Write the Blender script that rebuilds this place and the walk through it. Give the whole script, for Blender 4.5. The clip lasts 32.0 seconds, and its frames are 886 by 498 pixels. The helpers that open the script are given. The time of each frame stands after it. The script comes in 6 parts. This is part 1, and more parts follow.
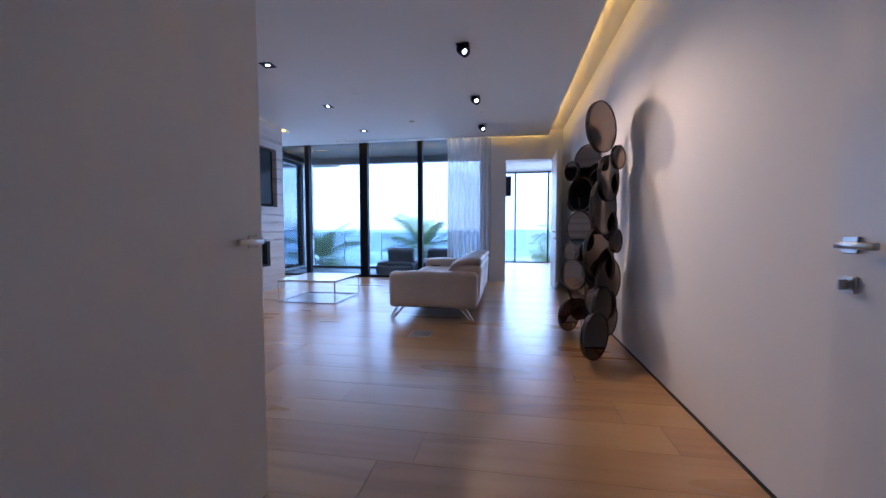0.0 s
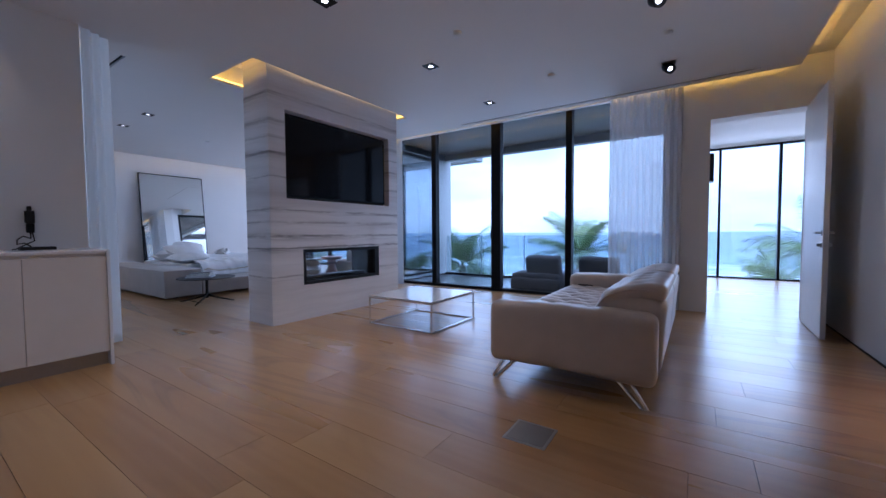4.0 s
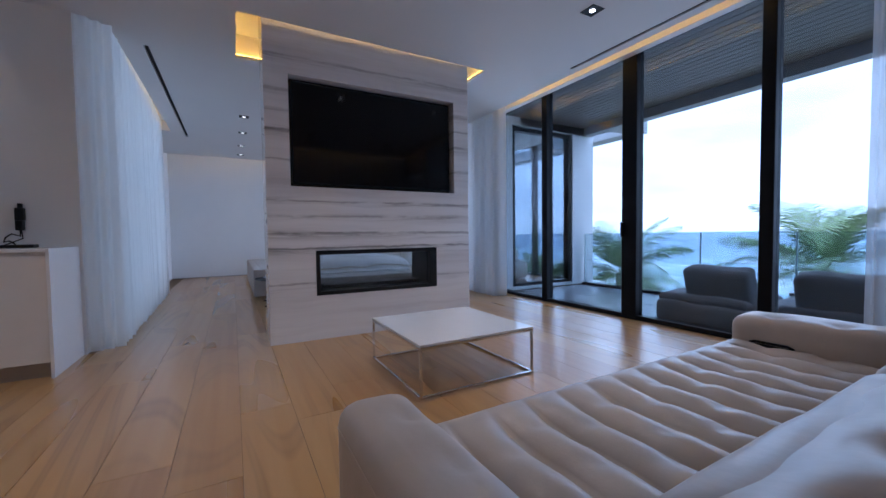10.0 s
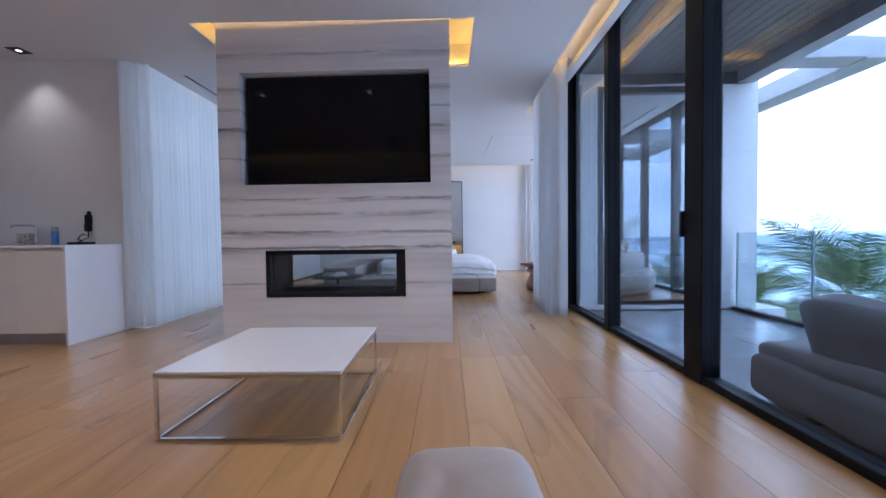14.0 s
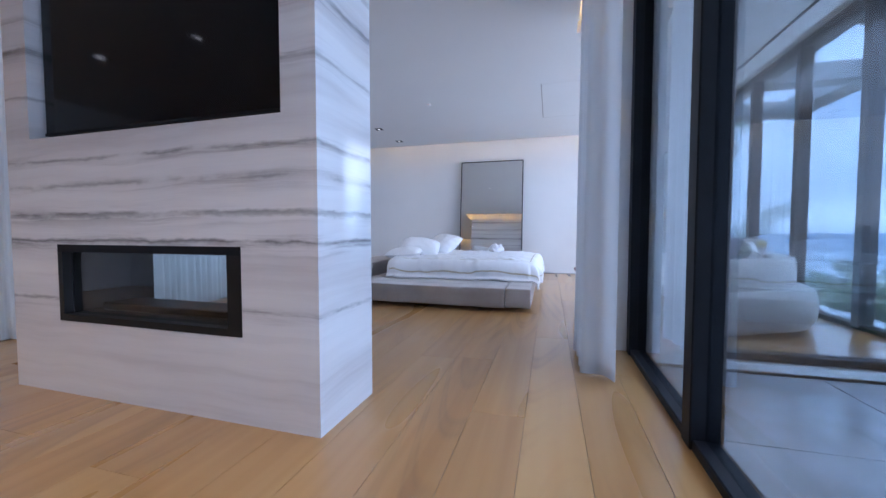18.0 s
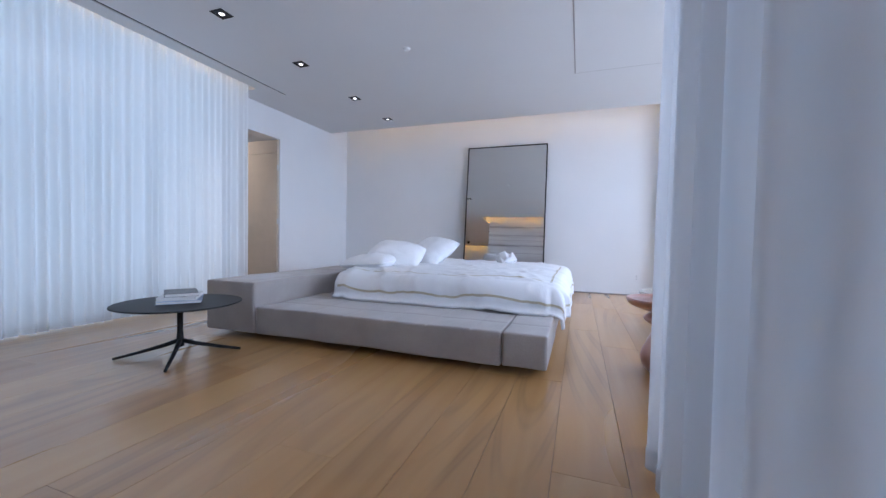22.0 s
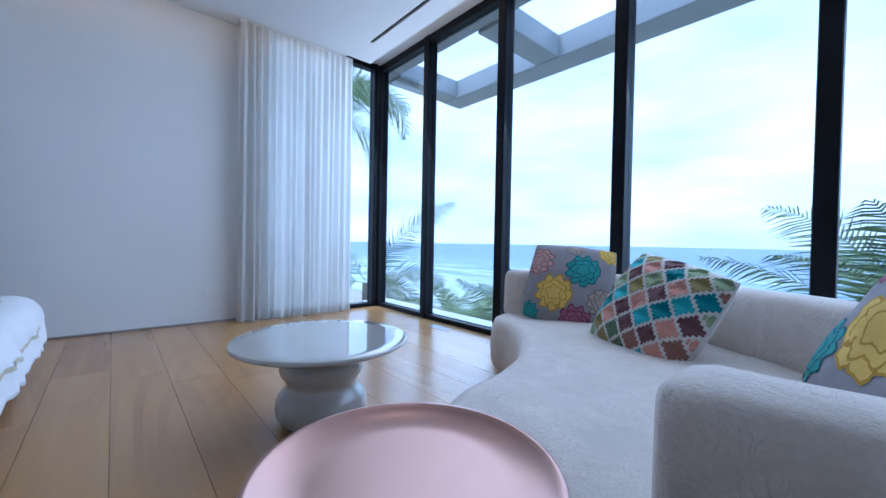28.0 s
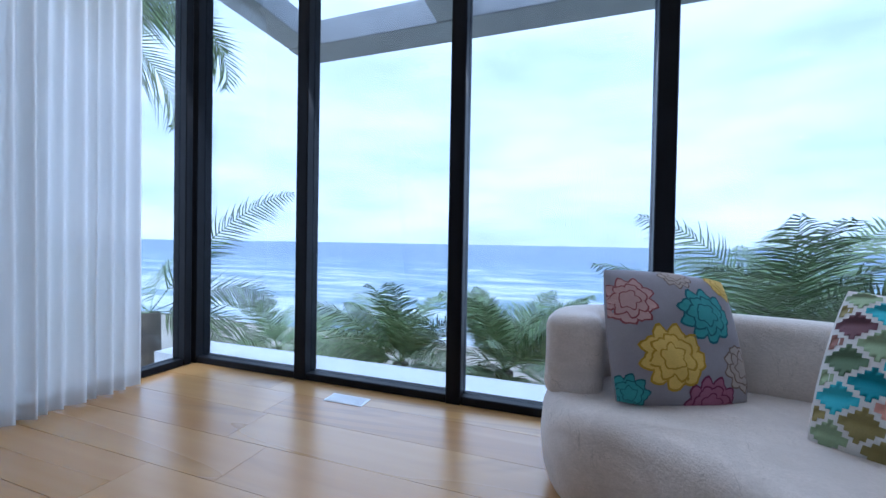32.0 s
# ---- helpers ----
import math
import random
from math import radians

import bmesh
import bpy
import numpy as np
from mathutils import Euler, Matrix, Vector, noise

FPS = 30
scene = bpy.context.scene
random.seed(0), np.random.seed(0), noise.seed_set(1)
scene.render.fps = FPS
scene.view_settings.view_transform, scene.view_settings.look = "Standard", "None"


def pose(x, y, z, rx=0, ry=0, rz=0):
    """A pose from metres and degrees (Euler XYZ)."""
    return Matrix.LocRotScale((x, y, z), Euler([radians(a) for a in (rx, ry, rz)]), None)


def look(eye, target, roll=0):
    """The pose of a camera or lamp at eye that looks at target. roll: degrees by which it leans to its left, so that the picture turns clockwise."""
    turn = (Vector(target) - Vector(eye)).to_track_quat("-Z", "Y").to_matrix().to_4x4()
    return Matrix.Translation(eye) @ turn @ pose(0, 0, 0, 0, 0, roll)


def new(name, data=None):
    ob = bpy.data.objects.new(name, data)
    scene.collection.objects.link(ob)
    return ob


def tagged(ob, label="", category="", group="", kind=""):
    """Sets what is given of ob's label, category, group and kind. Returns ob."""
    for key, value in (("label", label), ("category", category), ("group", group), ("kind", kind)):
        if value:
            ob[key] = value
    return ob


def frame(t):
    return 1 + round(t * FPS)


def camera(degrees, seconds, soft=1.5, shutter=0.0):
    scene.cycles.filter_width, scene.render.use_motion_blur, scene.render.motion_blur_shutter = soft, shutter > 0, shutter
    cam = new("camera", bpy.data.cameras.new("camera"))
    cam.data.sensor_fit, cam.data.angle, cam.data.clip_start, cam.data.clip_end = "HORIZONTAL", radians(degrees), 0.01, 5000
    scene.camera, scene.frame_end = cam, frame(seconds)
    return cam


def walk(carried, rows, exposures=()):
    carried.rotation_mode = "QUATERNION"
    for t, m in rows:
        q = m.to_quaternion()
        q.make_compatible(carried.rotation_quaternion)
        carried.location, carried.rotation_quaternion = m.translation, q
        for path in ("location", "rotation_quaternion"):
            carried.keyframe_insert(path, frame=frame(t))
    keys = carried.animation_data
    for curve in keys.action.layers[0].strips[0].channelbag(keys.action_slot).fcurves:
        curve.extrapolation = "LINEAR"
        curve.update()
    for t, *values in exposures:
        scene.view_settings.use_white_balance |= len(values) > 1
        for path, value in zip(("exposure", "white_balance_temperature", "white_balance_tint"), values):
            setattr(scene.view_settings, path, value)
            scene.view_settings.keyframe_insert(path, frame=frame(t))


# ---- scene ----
# ---- camera and walk ----
cam = camera(98.9, 32.0, soft=1.5)
EXPOSURES = [(0.0, 2.1, 4700, 20), (1.0, 1.72, 4700, 20), (3.0, 1.65, 4850, 21), (7.0, 1.70, 5450, 23), (9.0, 1.72, 5350, 21), (10.5, 1.80, 5150, 18), (12.0, 1.92, 5200, 19), (13.5, 2.13, 5300, 20), (16.5, 2.42, 5300, 19), (18.0, 2.36, 5300, 19), (20.0, 2.48, 5250, 20), (21.7, 2.34, 5620, 19), (23.0, 2.24, 5470, 17), (24.5, 2.10, 5300, 15), (26.0, 2.05, 4950, 12), (28.4, 1.42, 5100, 13), (29.0, 1.35, 5250, 13), (32.0, 1.20, 5400, 16)]
PATH = [
    (0.0, 0.000, 0.000, 1.160, 9.60, -3.00, -0.00),
    (0.5, -0.006, 0.320, 1.136, 12.92, -2.98, 0.15),
    (1.0, -0.018, 0.625, 1.128, 16.58, -3.03, 0.28),
    (1.5, -0.044, 0.921, 1.134, 20.05, -3.03, 0.44),
    (2.0, -0.070, 1.191, 1.138, 23.30, -2.94, 0.47),
    (2.5, -0.102, 1.430, 1.131, 26.33, -2.76, 0.47),
    (3.0, -0.131, 1.649, 1.134, 29.08, -2.63, 0.44),
    (3.5, -0.150, 1.854, 1.142, 31.56, -2.57, 0.41),
    (5.5, -0.237, 2.530, 1.125, 39.75, -2.03, 0.23),
    (6.0, -0.258, 2.686, 1.125, 41.70, -1.94, 0.19),
    (6.5, -0.280, 2.835, 1.126, 43.60, -1.90, 0.17),
    (7.0, -0.297, 2.983, 1.125, 45.57, -1.86, 0.18),
    (7.5, -0.320, 3.139, 1.120, 47.63, -1.85, 0.17),
    (8.0, -0.352, 3.311, 1.117, 49.72, -1.88, 0.17),
    (8.5, -0.371, 3.517, 1.107, 52.05, -1.92, 0.29),
    (9.0, -0.381, 3.768, 1.104, 54.59, -2.05, 0.41),
    (9.5, -0.395, 4.070, 1.096, 57.46, -2.14, 0.54),
    (10.0, -0.407, 4.413, 1.083, 61.01, -2.22, 0.71),
    (10.5, -0.415, 4.793, 1.072, 65.24, -2.19, 0.98),
    (11.0, -0.419, 5.183, 1.064, 69.66, -2.01, 1.12),
    (11.5, -0.442, 5.546, 1.059, 73.89, -1.85, 1.25),
    (12.0, -0.474, 5.885, 1.048, 77.80, -1.72, 1.26),
    (12.5, -0.509, 6.212, 1.040, 81.53, -1.58, 1.23),
    (13.0, -0.559, 6.499, 1.042, 84.82, -1.60, 1.03),
    (13.5, -0.626, 6.753, 1.035, 87.91, -1.58, 0.87),
    (14.0, -0.706, 6.978, 1.032, 90.69, -1.61, 0.70),
    (14.5, -0.816, 7.176, 1.026, 93.12, -1.61, 0.51),
    (16.5, -1.762, 7.770, 1.021, 100.73, -2.43, 0.20),
    (17.0, -2.125, 7.891, 1.011, 102.48, -2.47, 0.16),
    (17.5, -2.503, 7.995, 1.003, 104.24, -2.49, 0.11),
    (18.0, -2.866, 8.082, 1.005, 105.76, -2.54, -0.00),
    (18.5, -3.215, 8.136, 1.003, 107.05, -2.41, -0.12),
    (19.0, -3.536, 8.155, 1.005, 108.19, -2.38, -0.16),
    (19.5, -3.826, 8.164, 1.005, 109.37, -2.23, -0.35),
    (20.0, -4.103, 8.150, 0.989, 109.91, -2.02, -0.40),
    (20.5, -4.346, 8.136, 0.979, 110.14, -1.93, -0.60),
    (21.0, -4.553, 8.106, 0.974, 110.19, -1.80, -0.85),
    (21.5, -4.755, 8.074, 0.962, 110.27, -1.67, -0.99),
    (22.0, -4.967, 8.046, 0.952, 109.82, -1.61, -1.08),
    (22.5, -5.166, 8.025, 0.933, 108.35, -1.43, -1.19),
    (23.0, -5.373, 8.013, 0.917, 105.53, -1.32, -1.33),
    (23.5, -5.594, 7.995, 0.902, 101.11, -1.19, -1.50),
    (24.0, -5.823, 7.969, 0.918, 95.64, -1.32, -1.48),
    (24.5, -6.071, 7.956, 0.920, 89.51, -1.30, -1.51),
    (25.0, -6.326, 7.952, 0.917, 82.72, -1.29, -1.47),
    (25.5, -6.557, 7.968, 0.915, 76.05, -1.16, -1.30),
    (26.0, -6.772, 7.987, 0.916, 69.59, -1.17, -1.15),
    (26.5, -6.991, 8.027, 0.910, 63.38, -1.17, -1.15),
    (28.5, -7.779, 8.350, 0.935, 44.96, -0.89, -1.01),
    (29.0, -7.979, 8.415, 0.938, 40.97, -0.79, -1.04),
    (29.5, -8.188, 8.465, 0.950, 37.14, -0.64, -1.15),
    (30.0, -8.411, 8.521, 0.962, 33.54, -0.64, -0.95),
    (30.5, -8.641, 8.589, 0.976, 30.00, -0.73, -1.15),
    (31.0, -8.889, 8.676, 0.972, 26.31, -0.74, -1.03),
    (31.5, -9.121, 8.743, 1.000, 22.52, -0.61, -1.19),
    (32.0, -9.357, 8.825, 1.028, 18.81, -0.81, -1.04),
]
walk(cam, [(t, pose(x, y, z, 90 + pitch, roll, yaw)) for t, x, y, z, yaw, pitch, roll in PATH], exposures=EXPOSURES)


# ---- world, sun, exposure ----
def link(tree, a, b):
    tree.links.new(a, b)


def make_world():
    world = bpy.data.worlds.new("overcast_sky")
    scene.world = world
    world.use_nodes = True
    t = world.node_tree
    t.nodes.clear()
    out = t.nodes.new("ShaderNodeOutputWorld")
    bg = t.nodes.new("ShaderNodeBackground")
    sky = t.nodes.new("ShaderNodeTexSky")
    sky.sky_type = "NISHITA"
    sky.sun_disc = False
    sky.sun_elevation = radians(50)
    sky.sun_rotation = radians(205)
    sky.air_density = 1.0
    sky.dust_density = 2.0
    co = t.nodes.new("ShaderNodeTexCoord")
    mp = t.nodes.new("ShaderNodeMapping")
    mp.inputs["Scale"].default_value = (1.3, 1.3, 5.0)
    no = t.nodes.new("ShaderNodeTexNoise")
    no.inputs["Scale"].default_value = 1.7
    no.inputs["Detail"].default_value = 6
    no.inputs["Roughness"].default_value = 0.55
    ramp = t.nodes.new("ShaderNodeValToRGB")
    ramp.color_ramp.elements[0].position = 0.32
    ramp.color_ramp.elements[0].color = (6.0, 7.0, 8.6, 1)
    ramp.color_ramp.elements[1].position = 0.62
    ramp.color_ramp.elements[1].color = (10.2, 11.2, 12.2, 1)
    mix = t.nodes.new("ShaderNodeMix")
    mix.data_type = "RGBA"
    mix.inputs[0].default_value = 0.82
    link(t, co.outputs["Generated"], mp.inputs["Vector"])
    link(t, mp.outputs["Vector"], no.inputs["Vector"])
    link(t, no.outputs["Fac"], ramp.inputs["Fac"])
    link(t, sky.outputs["Color"], mix.inputs[6])
    link(t, ramp.outputs["Color"], mix.inputs[7])
    link(t, mix.outputs[2], bg.inputs["Color"])
    bg.inputs["Strength"].default_value = SKY
    link(t, bg.outputs["Background"], out.inputs["Surface"])


SKY = 0.15
make_world()

sun_data = bpy.data.lights.new("sun", "SUN")
sun_data.energy = 0.8
sun_data.angle = radians(14)
sun_data.color = (1.0, 0.97, 0.92)
sun = new("sun", sun_data)
sun.matrix_world = look((-12, -26, 40), (0, 0, 0))


def window_light(name, at, turn, width, height, level, colour=(0.88, 0.94, 1.0), tilt=22):
    """The sky's light, as an area lamp that fills a window's opening."""
    lamp = bpy.data.lights.new(name, "AREA")
    lamp.shape, lamp.size, lamp.size_y = "RECTANGLE", width, height
    lamp.energy = level * math.pi * width * height
    lamp.color = colour
    lamp.spread = radians(175)
    ob = new(name, lamp)
    ob.matrix_world = pose(*at, 90 - tilt, 0, turn)
    return ob


window_light("skylight_living", (-3.2, 8.88, 1.65), 180, 5.0, 3.1, 0.335, tilt=0)
window_light("skylight_bedroom", (-9.35, 11.32, 1.7), 180, 5.8, 3.3, 0.76)
window_light("skylight_side", (-12.52, 10.4, 1.7), -90, 1.5, 3.3, 0.22, tilt=0)
window_light("skylight_court", (-7.2, 2.78, 1.7), 0, 3.9, 3.3, 0.37, tilt=0)
window_light("skylight_room", (1.4, 13.62, 1.6), 180, 3.4, 3.0, 0.75)


# ---- materials ----
def material(name):
    m = bpy.data.materials.new(name)
    m.use_nodes = True
    t = m.node_tree
    return m, t, t.nodes["Principled BSDF"]


def node(t, kind, **inputs):
    n = t.nodes.new(kind)
    for key, value in inputs.items():
        n.inputs[key.replace("_", " ")].default_value = value
    return n


def coords(t, scale=(1, 1, 1), space="Object"):
    co = t.nodes.new("ShaderNodeTexCoord")
    mp = t.nodes.new("ShaderNodeMapping")
    mp.inputs["Scale"].default_value = scale
    link(t, co.outputs[space], mp.inputs["Vector"])
    return mp.outputs["Vector"]


def ramp_node(t, fac, stops):
    r = t.nodes.new("ShaderNodeValToRGB")
    e = r.color_ramp.elements
    while len(e) < len(stops):
        e.new(0.5)
    for k, (p, c) in enumerate(stops):
        e[k].position = p
        e[k].color = (*c, 1) if len(c) == 3 else c
    link(t, fac, r.inputs["Fac"])
    return r.outputs["Color"]


def bump(t, bsdf, height, strength=0.2, distance=0.01):
    b = t.nodes.new("ShaderNodeBump")
    b.inputs["Strength"].default_value = strength
    b.inputs["Distance"].default_value = distance
    link(t, height, b.inputs["Height"])
    link(t, b.outputs["Normal"], bsdf.inputs["Normal"])


def mixed(t, a, b, fac, mode="MIX"):
    m = t.nodes.new("ShaderNodeMix")
    m.data_type = "RGBA"
    m.blend_type = mode
    for sock, value in ((m.inputs[6], a), (m.inputs[7], b), (m.inputs[0], fac)):
        if isinstance(value, tuple):
            sock.default_value = (*value, 1)
        elif isinstance(value, (int, float)):
            sock.default_value = value
        else:
            link(t, value, sock)
    return m.outputs[2]


def plain(name, colour, rough=0.5, metal=0.0, vary=0.06, scale=6.0, bump_scale=80.0, bump_strength=0.05, spec=0.5, coat=0.0):
    """A surface of one colour with faint blotches at two scales and fine relief."""
    m, t, b = material(name)
    v = coords(t)
    n1 = node(t, "ShaderNodeTexNoise", Scale=scale, Detail=4.0)
    n2 = node(t, "ShaderNodeTexNoise", Scale=bump_scale, Detail=3.0)
    link(t, v, n1.inputs["Vector"])
    link(t, v, n2.inputs["Vector"])
    lo = tuple(max(0, c * (1 - vary)) for c in colour)
    hi = tuple(min(1, c * (1 + vary)) for c in colour)
    col = ramp_node(t, n1.outputs["Fac"], [(0.3, lo), (0.7, hi)])
    link(t, col, b.inputs["Base Color"])
    b.inputs["Roughness"].default_value = rough
    b.inputs["Metallic"].default_value = metal
    b.inputs["Specular IOR Level"].default_value = spec
    b.inputs["Coat Weight"].default_value = coat
    if bump_strength:
        bump(t, b, n2.outputs["Fac"], bump_strength, 0.003)
    return m


def wood_floor():
    m, t, b = material("oak_planks")
    co = t.nodes.new("ShaderNodeTexCoord")
    info = t.nodes.new("ShaderNodeObjectInfo")
    shift = t.nodes.new("ShaderNodeVectorMath")
    shift.operation = "MULTIPLY_ADD"
    spread = t.nodes.new("ShaderNodeCombineXYZ")
    for k in range(3):
        link(t, info.outputs["Random"], spread.inputs[k])
    link(t, spread.outputs[0], shift.inputs[0])
    shift.inputs[1].default_value = (37, 91, 53)
    link(t, co.outputs["Object"], shift.inputs[2])

    def grain(scale, size, detail, **more):
        mp = t.nodes.new("ShaderNodeMapping")
        mp.inputs["Scale"].default_value = scale
        link(t, shift.outputs[0], mp.inputs["Vector"])
        n = node(t, "ShaderNodeTexNoise", Scale=size, Detail=detail, **more)
        link(t, mp.outputs[0], n.inputs["Vector"])
        return n.outputs["Fac"]

    # slow cathedral rings where the board shows them, long streaks, fine pores
    field = grain((0.30, 1.9, 1), 1.0, 0.0)
    rings = t.nodes.new("ShaderNodeMath")
    rings.operation = "MULTIPLY"
    rings.inputs[1].default_value = 58
    link(t, field, rings.inputs[0])
    wave = t.nodes.new("ShaderNodeMath")
    wave.operation = "SINE"
    link(t, rings.outputs[0], wave.inputs[0])
    strength = grain((0.5, 1.2, 1), 1.1, 1.0)
    broad = grain((0.35, 2.5, 1), 1.0, 1.0)
    streak = grain((0.55, 12, 1), 1.0, 2.0)
    base = ramp_node(t, info.outputs["Random"], [(0.0, (0.375, 0.186, 0.056)), (0.5, (0.440, 0.236, 0.076)), (1.0, (0.505, 0.296, 0.108))])
    shade = mixed(t, base, (0.30, 0.150, 0.050), ramp_node(t, broad, [(0.30, (0.30, 0.30, 0.30)), (0.65, (0, 0, 0))]))
    lines = ramp_node(t, wave.outputs[0], [(0.1, (0, 0, 0)), (0.75, (1, 1, 1)), (1.0, (0.55, 0.55, 0.55))])
    amount = ramp_node(t, strength, [(0.42, (0, 0, 0)), (0.60, (0.6, 0.6, 0.6))])
    figure = mixed(t, lines, amount, 1.0, "MULTIPLY")
    dark = mixed(t, shade, (0.25, 0.125, 0.044), figure)
    col = mixed(t, dark, (0.54, 0.335, 0.14), ramp_node(t, streak, [(0.38, (0, 0, 0)), (0.68, (0.34, 0.34, 0.34))]))
    link(t, col, b.inputs["Base Color"])
    rough = ramp_node(t, broad, [(0.3, (0.27, 0.27, 0.27)), (0.75, (0.36, 0.36, 0.36))])
    link(t, rough, b.inputs["Roughness"])
    b.inputs["Coat Weight"].default_value = 0.6
    b.inputs["Coat Roughness"].default_value = 0.26
    relief = mixed(t, streak, figure, 0.35)
    bump(t, b, relief, 0.10, 0.002)
    link(t, b.inputs["Normal"].links[0].from_socket, b.inputs["Coat Normal"])
    return m


def marble():
    """Pale stone with brushed grey bands and long dark veins that run round the block."""
    m, t, b = material("veined_marble")

    def streaks(scale, size, detail, rough=0.6, shift=(0, 0, 0)):
        mp = t.nodes.new("ShaderNodeMapping")
        mp.inputs["Scale"].default_value = scale
        mp.inputs["Location"].default_value = shift
        link(t, warped.outputs[0], mp.inputs["Vector"])
        n = node(t, "ShaderNodeTexNoise", Scale=size, Detail=detail, Roughness=rough)
        link(t, mp.outputs[0], n.inputs["Vector"])
        return n.outputs["Fac"]

    warp = node(t, "ShaderNodeTexNoise", Scale=0.9, Detail=3.0)
    link(t, coords(t, (1, 1, 0.6)), warp.inputs["Vector"])
    warped = t.nodes.new("ShaderNodeVectorMath")
    warped.operation = "MULTIPLY_ADD"
    link(t, warp.outputs["Color"], warped.inputs[0])
    warped.inputs[1].default_value = (0.0, 0.0, 0.16)
    link(t, coords(t), warped.inputs[2])
    bands = streaks((0.28, 0.28, 4.2), 1.0, 6.0, 0.58)
    fine = streaks((0.55, 0.55, 15.0), 1.0, 8.0, 0.66, (3.1, 1.7, 0.4))
    spots = streaks((9.0, 9.0, 26.0), 1.0, 5.0, 0.7)
    soft = ramp_node(t, bands, [(0.34, (0.60, 0.57, 0.575)), (0.46, (0.69, 0.67, 0.675)), (0.58, (0.75, 0.735, 0.74))])
    sep = t.nodes.new("ShaderNodeSeparateXYZ")
    link(t, coords(t), sep.inputs[0])
    sway = node(t, "ShaderNodeTexNoise", Scale=0.9, Detail=6.0, Roughness=0.6)
    link(t, coords(t, (1, 1, 0.3)), sway.inputs["Vector"])
    lift = t.nodes.new("ShaderNodeMath")
    lift.operation = "MULTIPLY_ADD"
    lift.inputs[1].default_value = 0.08
    link(t, sway.outputs["Fac"], lift.inputs[0])
    link(t, sep.outputs["Z"], lift.inputs[2])
    frayed = t.nodes.new("ShaderNodeMath")
    frayed.operation = "MULTIPLY_ADD"
    frayed.inputs[1].default_value = 0.036
    link(t, spots, frayed.inputs[0])
    link(t, lift.outputs[0], frayed.inputs[2])
    scaled = t.nodes.new("ShaderNodeMath")
    scaled.operation = "MULTIPLY"
    scaled.inputs[1].default_value = 0.25
    link(t, frayed.outputs[0], scaled.inputs[0])
    stops, near = [], []
    for z, dark, half in ((0.60, 0.55, 0.022), (0.955, 1.0, 0.022), (1.11, 0.75, 0.035), (1.29, 0.6, 0.03), (1.44, 0.7, 0.02), (1.85, 0.5, 0.02), (2.14, 0.95, 0.022), (2.34, 0.5, 0.02), (2.53, 0.65, 0.02), (2.86, 0.7, 0.02)):
        f = (z + 0.058) * 0.25
        stops += [(f - half * 0.75 * 0.25, (0, 0, 0)), (f, (dark,) * 3), (f + half * 0.5 * 0.25, (0, 0, 0))]
        near += [(f - 0.021, (0.12, 0.12, 0.12)), (f, (dark,) * 3), (f + 0.012, (0.12, 0.12, 0.12))]
    near.sort(key=lambda s: s[0])
    grey = ramp_node(t, fine, [(0.40, (0.85, 0.85, 0.85)), (0.47, (0.25, 0.25, 0.25)), (0.54, (0, 0, 0))])
    col = mixed(t, soft, (0.26, 0.235, 0.24), mixed(t, grey, ramp_node(t, scaled.outputs[0], near), 1.0, "MULTIPLY"))
    lines = ramp_node(t, scaled.outputs[0], stops)
    broken = node(t, "ShaderNodeTexNoise", Scale=1.7, Detail=5.0, Roughness=0.6)
    link(t, coords(t, (1, 1, 2.4)), broken.inputs["Vector"])
    faded = mixed(t, (0, 0, 0), lines, ramp_node(t, broken.outputs["Fac"], [(0.38, (0.10, 0.10, 0.10)), (0.52, (1, 1, 1))]))
    col = mixed(t, col, (0.045, 0.038, 0.042), faded)
    link(t, col, b.inputs["Base Color"])
    b.inputs["Roughness"].default_value = 0.09
    return m


def glass(name, tint=(0.60, 0.65, 0.69), gloss=1.0):
    m, t, b = material(name)
    t.nodes.remove(b)
    out = t.nodes["Material Output"]
    tr = t.nodes.new("ShaderNodeBsdfTransparent")
    tr.inputs["Color"].default_value = (*tint, 1)
    gl = t.nodes.new("ShaderNodeBsdfGlossy")
    gl.inputs["Roughness"].default_value = 0.0
    lw = t.nodes.new("ShaderNodeLayerWeight")
    lw.inputs["Blend"].default_value = 0.5
    steep = t.nodes.new("ShaderNodeMath")
    steep.operation = "POWER"
    steep.inputs[1].default_value = 3.4
    link(t, lw.outputs["Facing"], steep.inputs[0])
    mul = t.nodes.new("ShaderNodeMath")
    mul.operation = "MULTIPLY_ADD"
    mul.inputs[1].default_value = 0.8 * gloss
    mul.inputs[2].default_value = 0.03 * gloss
    link(t, steep.outputs[0], mul.inputs[0])
    mx = t.nodes.new("ShaderNodeMixShader")
    link(t, mul.outputs[0], mx.inputs[0])
    link(t, tr.outputs[0], mx.inputs[1])
    link(t, gl.outputs[0], mx.inputs[2])
    link(t, mx.outputs[0], out.inputs["Surface"])
    return m


